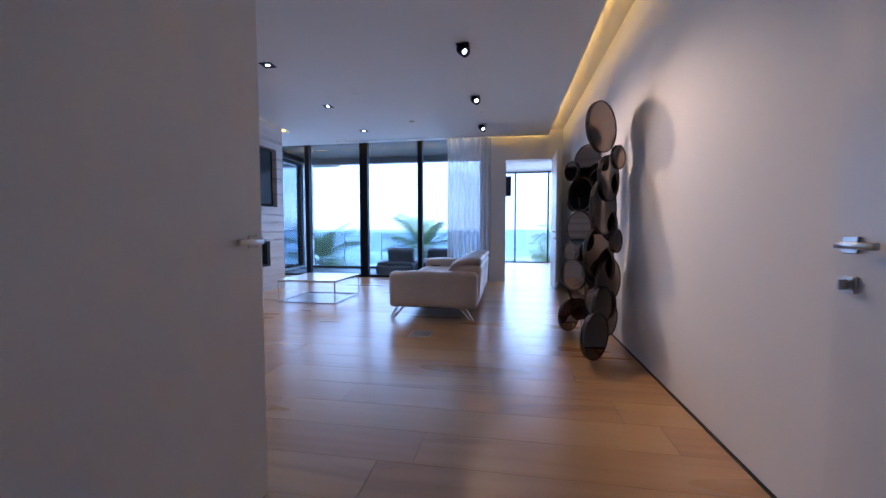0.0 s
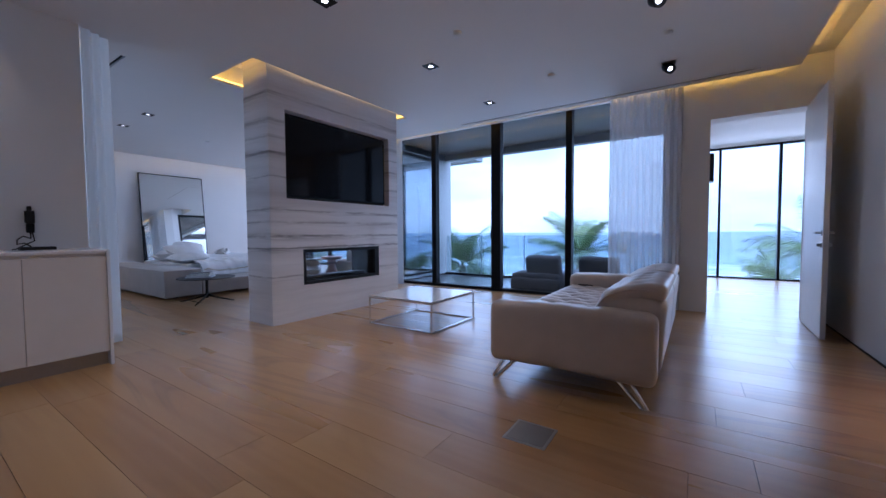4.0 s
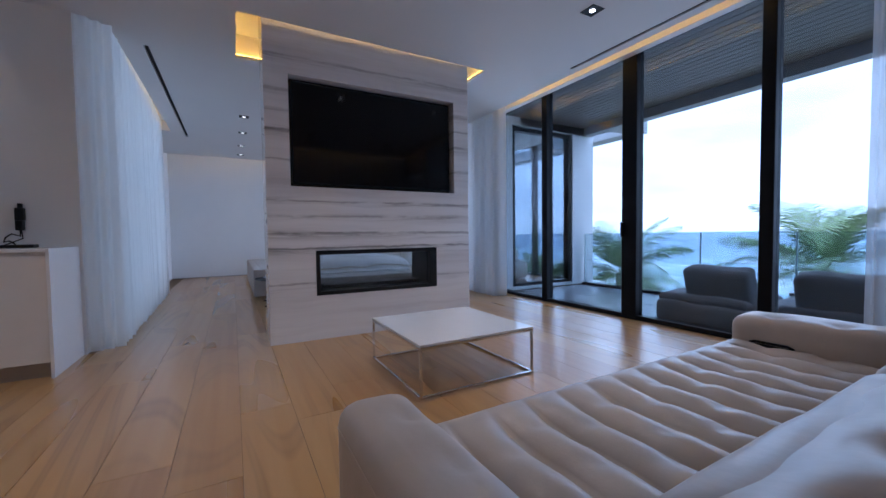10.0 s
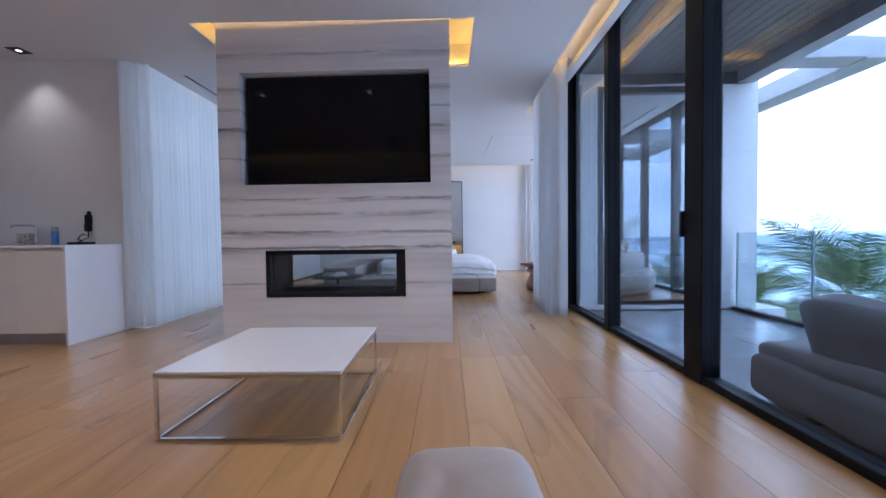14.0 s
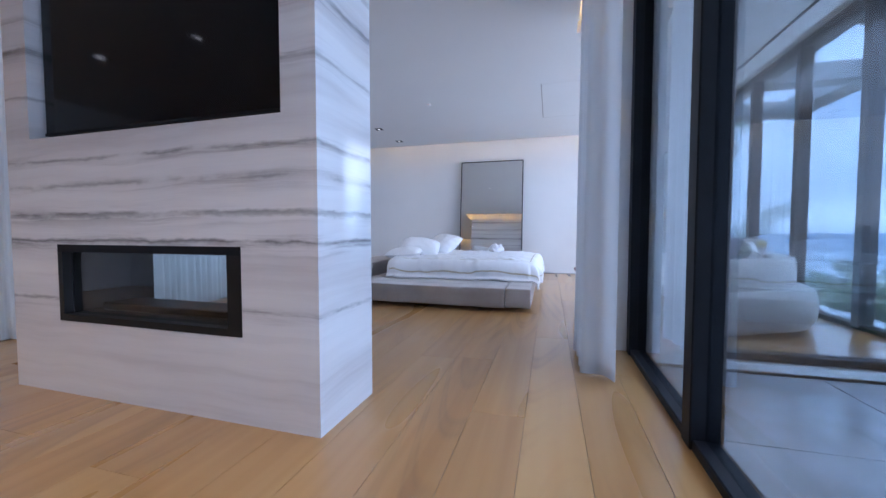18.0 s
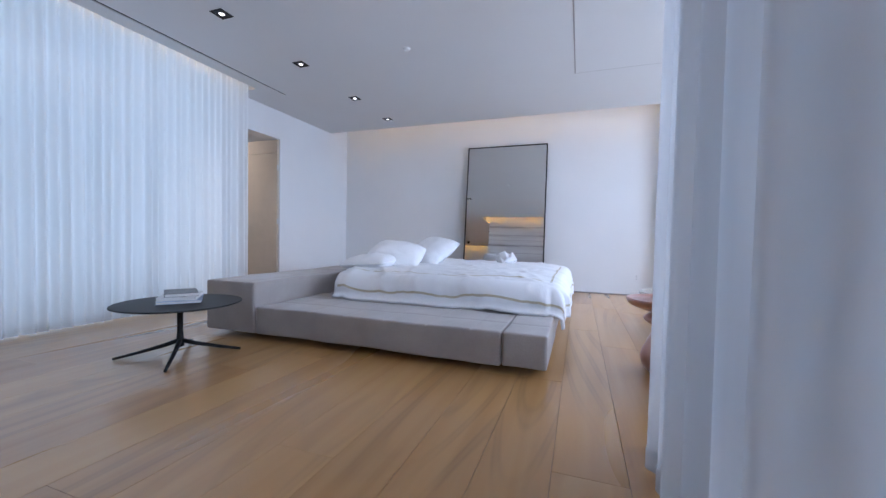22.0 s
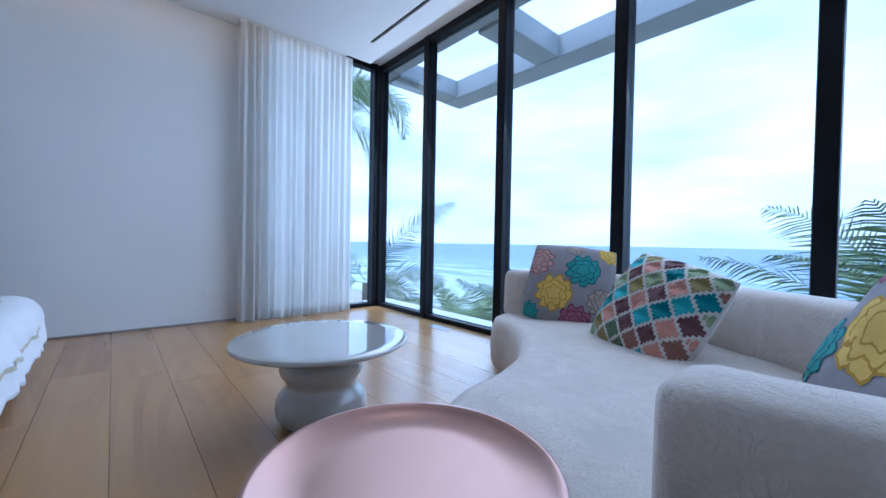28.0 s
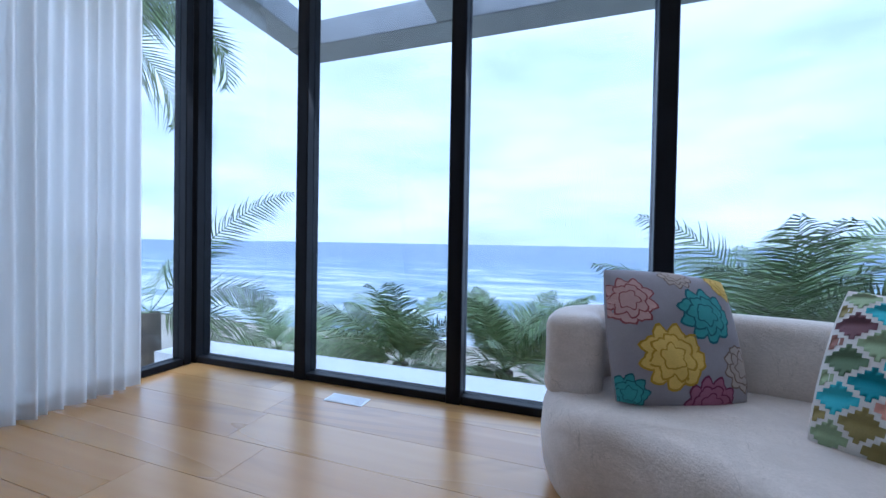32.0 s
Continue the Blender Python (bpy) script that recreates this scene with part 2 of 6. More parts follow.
def sheer(name, colour=(0.86, 0.87, 0.88), open_part=0.22, lit_through=0.5):
    m, t, b = material(name)
    t.nodes.remove(b)
    out = t.nodes["Material Output"]
    v = coords(t)
    n = node(t, "ShaderNodeTexNoise", Scale=3.0, Detail=3.0)
    link(t, v, n.inputs["Vector"])
    df = t.nodes.new("ShaderNodeBsdfDiffuse")
    tl = t.nodes.new("ShaderNodeBsdfTranslucent")
    tr = t.nodes.new("ShaderNodeBsdfTransparent")
    for s in (df, tl):
        s.inputs["Color"].default_value = (*colour, 1)
    m1 = t.nodes.new("ShaderNodeMixShader")
    m1.inputs[0].default_value = lit_through
    m2 = t.nodes.new("ShaderNodeMixShader")
    link(t, df.outputs[0], m1.inputs[1])
    link(t, tl.outputs[0], m1.inputs[2])
    opening = t.nodes.new("ShaderNodeMapRange")
    opening.inputs["To Min"].default_value = open_part * 0.7
    opening.inputs["To Max"].default_value = open_part * 1.3
    link(t, n.outputs["Fac"], opening.inputs["Value"])
    link(t, opening.outputs[0], m2.inputs[0])
    link(t, m1.outputs[0], m2.inputs[1])
    link(t, tr.outputs[0], m2.inputs[2])
    link(t, m2.outputs[0], out.inputs["Surface"])
    return m


def glowing(name, colour, strength):
    m, t, b = material(name)
    b.inputs["Base Color"].default_value = (*colour, 1)
    b.inputs["Emission Color"].default_value = (*colour, 1)
    b.inputs["Emission Strength"].default_value = strength
    return m


def fabric(name, colour, weave=900.0, rough=0.9, vary=0.1, relief=0.25, sheen=0.3, patch=4.0):
    m, t, b = material(name)
    v = coords(t)
    n1 = node(t, "ShaderNodeTexNoise", Scale=patch, Detail=5.0)
    n2 = node(t, "ShaderNodeTexNoise", Scale=weave * 0.25, Detail=2.0)
    link(t, v, n1.inputs["Vector"])
    link(t, v, n2.inputs["Vector"])
    lo = tuple(c * (1 - vary) for c in colour)
    hi = tuple(min(1, c * (1 + vary)) for c in colour)
    c1 = ramp_node(t, n1.outputs["Fac"], [(0.3, lo), (0.7, hi)])
    col = mixed(t, c1, tuple(c * 0.72 for c in colour), ramp_node(t, n2.outputs["Fac"], [(0.45, (0.35, 0.35, 0.35)), (0.6, (0, 0, 0))]))
    link(t, col, b.inputs["Base Color"])
    b.inputs["Roughness"].default_value = rough
    b.inputs["Sheen Weight"].default_value = sheen
    bump(t, b, n2.outputs["Fac"], relief, 0.002)
    return m


def plush(name, colour):
    """Short-pile cloth: brushed patches, a few dark parted lines, fine nap."""
    m, t, b = material(name)
    v = coords(t, (1, 1, 1))
    patches = node(t, "ShaderNodeTexNoise", Scale=5.0, Detail=4.0, Distortion=1.2)
    parted = node(t, "ShaderNodeTexNoise", Scale=4.5, Detail=3.0, Roughness=0.6, Distortion=2.2)
    nap = node(t, "ShaderNodeTexNoise", Scale=110.0, Detail=4.0, Roughness=0.7)
    for n in (patches, nap):
        link(t, v, n.inputs["Vector"])
    link(t, coords(t, (1.6, 0.7, 1.0)), parted.inputs["Vector"])
    c1 = ramp_node(t, patches.outputs["Fac"], [(0.32, tuple(c * 0.86 for c in colour)), (0.6, colour), (0.75, tuple(min(1, c * 1.06) for c in colour))])
    line = ramp_node(t, parted.outputs["Fac"], [(0.490, (0, 0, 0)), (0.500, (0.75, 0.75, 0.75)), (0.506, (0, 0, 0))])
    where = ramp_node(t, patches.outputs["Fac"], [(0.50, (0, 0, 0)), (0.60, (1, 1, 1))])
    c2 = mixed(t, c1, tuple(c * 0.45 for c in colour), mixed(t, line, where, 1.0, "MULTIPLY"))
    c3 = mixed(t, c2, tuple(c * 0.8 for c in colour), ramp_node(t, nap.outputs["Fac"], [(0.40, (0.5, 0.5, 0.5)), (0.58, (0, 0, 0))]))
    link(t, c3, b.inputs["Base Color"])
    b.inputs["Roughness"].default_value = 0.95
    b.inputs["Sheen Weight"].default_value = 0.35
    both = mixed(t, patches.outputs["Fac"], nap.outputs["Fac"], 0.25)
    bump(t, b, both, 0.45, 0.03)
    return m


WALL = plain("white_plaster", (0.76, 0.76, 0.76), 0.65, vary=0.02, scale=1.2, bump_scale=160, bump_strength=0.03)
CEIL = plain("ceiling_paint", (0.69, 0.69, 0.695), 0.7, vary=0.015, scale=0.8, bump_scale=160, bump_strength=0.02)
DOOR = plain("white_lacquer_door", (0.74, 0.74, 0.74), 0.35, vary=0.02)
LACQUER = plain("cream_lacquer", (0.66, 0.62, 0.58), 0.3, vary=0.02)
QUARTZ = plain("white_quartz", (0.74, 0.73, 0.73), 0.25, vary=0.012, scale=30)
OAK = wood_floor()
GROUT = plain("floor_joint", (0.17, 0.10, 0.045), 0.8)
MARBLE = marble()
BLACK_FRAME = plain("black_anodised", (0.006, 0.007, 0.010), 0.48, 0.0, vary=0.2, spec=0.16)
BLACK = plain("matt_black", (0.010, 0.010, 0.010), 0.5, vary=0.2, spec=0.25)
SCREEN = plain("screen_glass", (0.003, 0.003, 0.004), 0.08, vary=0.0, bump_strength=0, spec=0.18)
CHROME = plain("polished_chrome", (0.72, 0.72, 0.74), 0.12, 1.0, vary=0.03, bump_strength=0)
STEEL = plain("brushed_steel", (0.58, 0.58, 0.58), 0.3, 1.0, vary=0.05, bump_strength=0.03)
ALU = plain("brushed_aluminium_plinth", (0.36, 0.34, 0.33), 0.4, 0.8, vary=0.05)
GLASS = glass("window_glass")
RAIL_GLASS = glass("rail_glass", (0.80, 0.86, 0.88))
CLEAR = glass("fire_glass", (0.85, 0.87, 0.88))
MILK = glass("courtyard_glass", (0.62, 0.68, 0.70))
SHEER = sheer("sheer_voile", (0.68, 0.69, 0.71), open_part=0.24, lit_through=0.22)
SHEER_MID = sheer("sheer_voile_lined", (0.78, 0.78, 0.77), open_part=0.07, lit_through=0.36)
SHEER_DENSE = sheer("sheer_voile_dense", open_part=0.05, lit_through=0.55)
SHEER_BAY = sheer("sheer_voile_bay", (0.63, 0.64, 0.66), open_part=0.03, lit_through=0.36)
TAN_DOOR = plain("beige_lacquer", (0.56, 0.47, 0.37), 0.4, vary=0.03)
TAN_STONE = plain("beige_stone", (0.50, 0.40, 0.29), 0.3, vary=0.15, scale=3)
COVE_GLOW = glowing("cove_led", (1.0, 0.52, 0.06), 3.6)
COVE_DIM = glowing("cove_led_dimmed", (1.0, 0.62, 0.22), 1.9)
LAMP_DIM = glowing("lamp_lens_dimmed", (1.0, 0.95, 0.88), 0.7)
LAMP_GLOW = glowing("lamp_lens", (1.0, 0.95, 0.88), 3.0)
LEATHER = plain("taupe_leather", (0.50, 0.43, 0.375), 0.36, vary=0.07, scale=5, bump_scale=260, bump_strength=0.10)
TABLE_WHITE = plain("white_glass_top", (0.72, 0.70, 0.69), 0.06, vary=0.01, bump_strength=0)
GLOSS_WHITE = plain("white_gloss_lacquer", (0.43, 0.42, 0.40), 0.03, vary=0.01, bump_strength=0, coat=0.6)
ROSE = plain("rose_gold_lacquer", (0.42, 0.25, 0.215), 0.28, 0.65, vary=0.04, bump_strength=0.01)
BED_FABRIC = fabric("grey_linen", (0.37, 0.332, 0.308))
LINEN = fabric("white_cotton", (0.82, 0.82, 0.83), 2000, 0.8, 0.02, 0.05, 0.1)
GOLD_TRIM = fabric("gold_trim", (0.52, 0.46, 0.34), 1500)
DUVET_CLOTH = fabric("rumpled_cotton", (0.80, 0.80, 0.81), 2000, 0.8, 0.02, 0.05, 0.1)
FUR = plush("white_plush", (0.70, 0.63, 0.57))
MIRROR = plain("mirror_glass", (0.78, 0.79, 0.78), 0.01, 1.0, vary=0.0, bump_strength=0)
MIRROR_SMOKE = plain("smoked_mirror", (0.25, 0.20, 0.165), 0.04, 1.0, vary=0.02, bump_strength=0)
MIRROR_DARK = plain("dark_disc_edge", (0.10, 0.085, 0.075), 0.25, 0.7, vary=0.1)
CONCRETE = plain("grey_concrete", (0.42, 0.43, 0.44), 0.8, vary=0.10, scale=3, bump_scale=40, bump_strength=0.03)
STONE_TILE = plain("balcony_stone", (0.30, 0.31, 0.33), 0.22, vary=0.28, scale=2.5, bump_scale=60, bump_strength=0.02)
SOFFIT = plain("dark_soffit_boards", (0.145, 0.115, 0.10), 0.5, vary=0.2, scale=4)
LOUNGE = fabric("charcoal_outdoor_fabric", (0.27, 0.27, 0.285), 700, relief=0.02)
SAND = plain("sand", (0.46, 0.40, 0.32), 0.95, vary=0.12, scale=0.4, bump_scale=6, bump_strength=0.4)
EXT_WHITE = plain("white_render", (0.88, 0.88, 0.89), 0.7, vary=0.03)
PAPER = plain("book_paper", (0.7, 0.69, 0.66), 0.8)


def rumple(m, size=5.0, strength=0.2, twist=0.0):
    """Soft creases, added over the weave."""
    t = m.node_tree
    b = t.nodes["Principled BSDF"]
    n1 = node(t, "ShaderNodeTexNoise", Scale=size, Detail=4.0, Roughness=0.45, Distortion=twist)
    link(t, coords(t), n1.inputs["Vector"])
    bump(t, b, n1.outputs["Fac"], strength, 0.05)


rumple(DUVET_CLOTH, 3.6, 0.24, 0.8)
rumple(LINEN, 7.0, 0.17, 1.2)
rumple(LEATHER, 9.0, 0.08)


# ---- building helpers ----
def part(name, bm, mat, parent=None, label="", smooth=False):
    """Links a bmesh as one mesh object, under a thing or a part."""
    me = bpy.data.meshes.new(name)
    bm.normal_update()
    bm.to_mesh(me)
    bm.free()
    me.materials.append(mat)
    if smooth:
        me.shade_smooth()
    ob = new(name, me)
    if parent is not None:
        ob.parent = parent
    if label:
        ob["label"] = label
    return ob


def grid_part(name, verts, faces, mat, parent=None, label="", smooth=True):
    me = bpy.data.meshes.new(name)
    me.from_pydata([tuple(map(float, v)) for v in verts], [], faces)
    me.update()
    me.materials.append(mat)
    if smooth:
        me.shade_smooth()
    ob = new(name, me)
    if parent is not None:
        ob.parent = parent
    if label:
        ob["label"] = label
    return ob


def thing(name, label, category, m=None, group="", kind=""):
    ob = new(name)
    ob.empty_display_size = 0.2
    if m is not None:
        ob.matrix_world = m
    return tagged(ob, label, category, group, kind)


def add_box(bm, x0, x1, y0, y1, z0, z1, bevel=0.0, seg=1):
    v = [bm.verts.new((x, y, z)) for z in (z0, z1) for y in (y0, y1) for x in (x0, x1)]
    f = [bm.faces.new([v[k] for k in q]) for q in ((0, 2, 3, 1), (4, 5, 7, 6), (0, 1, 5, 4), (2, 6, 7, 3), (0, 4, 6, 2), (1, 3, 7, 5))]
    if bevel:
        edges = list({e for q in f for e in q.edges})
        bmesh.ops.bevel(bm, geom=edges, offset=bevel, segments=seg, affect="EDGES", profile=0.6)
    return bm


def box(x0, x1, y0, y1, z0, z1, bevel=0.0, seg=1):
    return add_box(bmesh.new(), x0, x1, y0, y1, z0, z1, bevel, seg)


def tube(points, r, seg=10, closed=False):
    """A round bar along a line of points."""
    bm = bmesh.new()
    add_tube(bm, points, r, seg)
    return bm


def add_tube(bm, points, r, seg=10):
    pts = [Vector(p) for p in points]
    rings = []
    side = None
    for k, p in enumerate(pts):
        d = (pts[min(k + 1, len(pts) - 1)] - pts[max(k - 1, 0)]).normalized()
        if side is None:
            side = d.orthogonal().normalized()
        side = (side - d * side.dot(d)).normalized()
        up = d.cross(side)
        rr = r[k] if isinstance(r, (list, tuple)) else r
        rings.append([bm.verts.new(p + (side * math.cos(a) + up * math.sin(a)) * rr) for a in (2 * math.pi * j / seg for j in range(seg))])
    for a, b in zip(rings, rings[1:]):
        for j in range(seg):
            bm.faces.new((a[j], a[(j + 1) % seg], b[(j + 1) % seg], b[j]))
    bm.faces.new(rings[0][::-1])
    bm.faces.new(rings[-1])


def lathe(profile, seg=48):
    """A turned body from (radius, height) pairs, bottom to top."""
    bm = bmesh.new()
    rings = []
    for r, z in profile:
        if r < 1e-5:
            rings.append([bm.verts.new((0, 0, z))])
        else:
            rings.append([bm.verts.new((r * math.cos(a), r * math.sin(a), z)) for a in (2 * math.pi * j / seg for j in range(seg))])
    for a, b in zip(rings, rings[1:]):
        for j in range(seg):
            k = (j + 1) % seg
            if len(a) == 1:
                bm.faces.new((a[0], b[k], b[j]))
            elif len(b) == 1:
                bm.faces.new((a[j], a[k], b[0]))
            else:
                bm.faces.new((a[j], a[k], b[k], b[j]))
    return bm


def smooth_profile(points, steps=6):
    """Catmull-Rom through (r, z) pairs."""
    out = []
    p = [points[0], *points, points[-1]]
    for k in range(1, len(p) - 2):
        for j in range(steps):
            s = j / steps
            out.append(tuple(0.5 * (2 * p[k][i] + (p[k + 1][i] - p[k - 1][i]) * s + (2 * p[k - 1][i] - 5 * p[k][i] + 4 * p[k + 1][i] - p[k + 2][i]) * s * s + (3 * p[k][i] - p[k - 1][i] - 3 * p[k + 1][i] + p[k + 2][i]) * s ** 3) for i in range(len(points[0]))))
    out.append(tuple(points[-1]))
    return out


def slab(name, axes, u, v, w, holes, mat, parent=None, label=""):
    """A plate with rectangular openings. axes: which world axes u, v and the thickness w lie along."""
    us = sorted({*u, *(min(max(q, u[0]), u[1]) for h in holes for q in h[:2])})
    vs = sorted({*v, *(min(max(q, v[0]), v[1]) for h in holes for q in h[2:])})
    nu, nv = len(us) - 1, len(vs) - 1

    def solid(i, j):
        if not (0 <= i < nu and 0 <= j < nv):
            return False
        a, b = (us[i] + us[i + 1]) / 2, (vs[j] + vs[j + 1]) / 2
        return not any(h[0] < a < h[1] and h[2] < b < h[3] for h in holes)

    bm = bmesh.new()
    made = {}

    def vert(i, j, k):
        if (i, j, k) not in made:
            p = [0, 0, 0]
            p[axes[0]], p[axes[1]], p[axes[2]] = us[i], vs[j], w[k]
            made[i, j, k] = bm.verts.new(p)
        return made[i, j, k]

    for i in range(nu):
        for j in range(nv):
            if not solid(i, j):
                continue
            for k in (0, 1):
                bm.faces.new([vert(*q, k) for q in ((i, j), (i + 1, j), (i + 1, j + 1), (i, j + 1))])
            for di, dj, a, b in ((-1, 0, (i, j), (i, j + 1)), (1, 0, (i + 1, j), (i + 1, j + 1)), (0, -1, (i, j), (i + 1, j)), (0, 1, (i, j + 1), (i + 1, j + 1))):
                if not solid(i + di, j + dj):
                    bm.faces.new((vert(*a, 0), vert(*b, 0), vert(*b, 1), vert(*a, 1)))
    bmesh.ops.recalc_face_normals(bm, faces=bm.faces)
    return part(name, bm, mat, parent, label)


def soft_box(sx, sy, sz, r, cells=(8, 8, 3), shape=None, edge=3):
    """Vertices and faces of a cushion-like box round the origin; shape(p, n) may push its points about."""
    h = (sx / 2, sy / 2, sz / 2)

    def steps(k):
        rr = min(r, h[k] * 0.98)
        arc = [h[k] - rr * (1 - math.sin(math.pi / 2 * j / edge)) for j in range(edge + 1)]
        mid = list(np.linspace(-(h[k] - rr), h[k] - rr, cells[k] + 1))
        return [-a for a in arc[:0:-1]] + mid + arc[1:]

    st = [steps(k) for k in range(3)]
    verts, faces, made = [], [], {}

    def vert(p):
        key = tuple(round(c, 5) for c in p)
        if key not in made:
            q = Vector([min(max(p[k], -(h[k] - min(r, h[k] * 0.98))), h[k] - min(r, h[k] * 0.98)) for k in range(3)])
            n = Vector(p) - q
            n = Vector([n[k] / max(min(r, h[k] * 0.98), 1e-6) for k in range(3)])
            if n.length > 0:
                n.normalize()
            out = Vector([q[k] + n[k] * min(r, h[k] * 0.98) for k in range(3)])
            if shape:
                out = shape(out, n)
            made[key] = len(verts)
            verts.append(out)
        return made[key]

    for axis in range(3):
        a, b = (axis + 1) % 3, (axis + 2) % 3
        for side in (-1, 1):
            for i in range(len(st[a]) - 1):
                for j in range(len(st[b]) - 1):
                    quad = []
                    for di, dj in ((0, 0), (1, 0), (1, 1), (0, 1)):
                        p = [0, 0, 0]
                        p[axis], p[a], p[b] = side * h[axis], st[a][i + di], st[b][j + dj]
                        quad.append(vert(p))
                    if len(set(quad)) > 2:
                        faces.append(quad if side > 0 else quad[::-1])
    return verts, faces


def wrinkle(p, size, amount, seed=0.0):
    return amount * noise.noise(Vector((p[0] * size + seed, p[1] * size - seed, p[2] * size + 2 * seed)))


def placed(vf, m):
    return [m @ Vector(v) for v in vf[0]], vf[1]


def curtain(name, label, ends, z0, z1, mat, wave=0.11, depth=0.045, group="sheer curtains", seed=1, flare=1.0):
    """A pleated hanging: a wavy sheet from end to end, pleats tight at the heading and looser at the hem."""
    rng = random.Random(seed)
    line = [Vector((*e, 0)) for e in ends]
    runs = [(q - p).length for p, q in zip(line, line[1:])]
    length = sum(runs)

    def along(dist):
        for p, q, run in zip(line, line[1:], runs):
            if dist <= run or q is line[-1]:
                return p + (q - p) * (dist / run)
            dist -= run

    folds = max(3, round(length / wave))
    per = 12
    n = folds * per
    deep = [rng.uniform(0.55, 1.3) for _ in range(folds + 2)]
    lag = [rng.uniform(-0.30, 0.30) for _ in range(folds + 2)]
    rows = 12
    verts, faces, hem = [], [], []
    for i in range(rows):
        s = i / (rows - 1)
        z = z1 + (z0 - z1) * s
        loose = 0.6 + 0.45 * s * flare
        for k in range(n + 1):
            u = k / per
            c = min(int(u), folds)
            e = u % 1
            e = e * e * (3 - 2 * e)
            amp = (deep[c] * (1 - e) + deep[c + 1] * e) * depth * loose
            ph = 2 * math.pi * (u + (lag[c] * (1 - e) + lag[c + 1] * e) * (0.35 + 0.65 * s))
            w = math.sin(ph) * amp + 0.25 * amp * math.sin(0.37 * ph + seed + 1.3 * s)
            at = length * k / n
            d = (along(min(length, at + 0.06)) - along(max(0, at - 0.06))).normalized()
            p = along(at) + Vector((-d.y, d.x, 0)) * w
            verts.append((p.x, p.y, z + (0.003 * math.sin(ph * 2) if i == rows - 1 else 0)))
            if i == rows - 1:
                out = Vector((-d.y, d.x, 0)) * 0.004
                hem.append((p + out + Vector((0, 0, z0 + 0.002)), p + out + Vector((0, 0, z0 + 0.09))))
    for i in range(rows - 1):
        for k in range(n):
            q = i * (n + 1) + k
            faces.append((q, q + 1, q + n + 2, q + n + 1))
    top = thing(name, label, "curtain", group=group)
    grid_part("cloth", verts, faces, mat, top)
    grid_part("hem", [p for pair in hem for p in pair], [(2 * k, 2 * k + 2, 2 * k + 3, 2 * k + 1) for k in range(n)], mat, top)
    tape = bmesh.new()
    add_tube(tape, [p + Vector((0, 0, z1 + 0.005)) for p in line], 0.012, 6)
    part("heading_track", tape, WALL, top)
    return top


def glazing(name, label, axis, at, spans, z0, z1, frame_mat, pane_mat, depth=0.14, post=0.09, rail=0.09, doubles=(), ends=True):
    """A row of fixed panes between posts. axis 0: runs along x at y = at; axis 1: along y at x = at. spans: the posts' centres."""
    top = thing(name, label, "window", kind="structure")

    def bar(u0, u1, w0, w1, za, zb, nm):
        if axis == 0:
            part(nm, box(u0, u1, w0, w1, za, zb, 0.006), frame_mat, top)
        else:
            part(nm, box(w0, w1, u0, u1, za, zb, 0.006), frame_mat, top)

    for k, u in enumerate(spans):
        hw = post / 2 * (1.8 if k in doubles else 1.0)
        bar(u - hw, u + hw, at - depth / 2, at + depth / 2, z0, z1, "mullion")
    for u0, u1 in zip(spans, spans[1:]):
        bar(u0 + post / 2, u1 - post / 2, at - depth / 2 + 0.01, at + depth / 2 - 0.01, z0, z0 + rail * 0.6, "sill_rail")
        bar(u0 + post / 2, u1 - post / 2, at - depth / 2 + 0.01, at + depth / 2 - 0.01, z1 - rail, z1, "head_rail")
        g = bmesh.new()
        if axis == 0:
            add_box(g, u0 + post / 2, u1 - post / 2, at - 0.006, at + 0.006, z0 + rail * 0.6, z1 - rail)
        else:
            add_box(g, at - 0.006, at + 0.006, u0 + post / 2, u1 - post / 2, z0 + rail * 0.6, z1 - rail)
        p = part("pane", g, pane_mat, top)
        p.visible_shadow = False
    return top


# ---- large structure ----
H = 3.14          # ceiling
TOP = 3.44        # top of the light coves
X_ART, X_END, Y_WIN, Y_SEA, Y_SOUTH, Y_ENTRY = 1.15, -12.4, 8.78, 11.2, 3.0, 0.36
X_KITCHEN = -5.1


def structure(ob, label, category):
    return tagged(ob, label, category, kind="structure")


# walls
structure(slab("wall_east", (1, 2, 0), (-2.2, 8.45), (0, TOP), (X_ART, X_ART + 0.2), [], WALL), "smooth white painted wall behind the disc mirror sculpture", "wall")
structure(slab("wall_north", (0, 2, 1), (-0.45, X_ART + 0.2), (0, TOP), (8.45, 8.72), [(-0.04, 0.96, 0, 2.66)], WALL), "white painted wall with a tall doorway", "wall")
structure(slab("wall_entry", (0, 2, 1), (X_KITCHEN - 0.2, X_ART), (0, TOP), (Y_ENTRY - 0.2, Y_ENTRY), [(-1.06, 1.12, 0, 2.75)], WALL), "white painted wall round the entrance doors", "wall")
structure(slab("wall_kitchenette", (1, 2, 0), (Y_ENTRY, 3.19), (0, TOP), (X_KITCHEN - 0.2, X_KITCHEN), [], WALL), "plain wall behind the low cabinets", "wall")
structure(slab("wall_south", (0, 2, 1), (X_END, -9.3), (0, TOP), (Y_SOUTH - 0.25, Y_SOUTH), [(-10.35, -9.5, 0, 2.65)], WALL), "white bedroom wall with a doorway", "wall")
structure(slab("wall_west", (1, 2, 0), (Y_SOUTH - 0.25, Y_SEA + 0.1), (0, TOP), (X_END - 0.2, X_END), [(9.55, Y_SEA + 0.1, 0, TOP)], WALL), "white bedroom wall behind the leaning mirror", "wall")
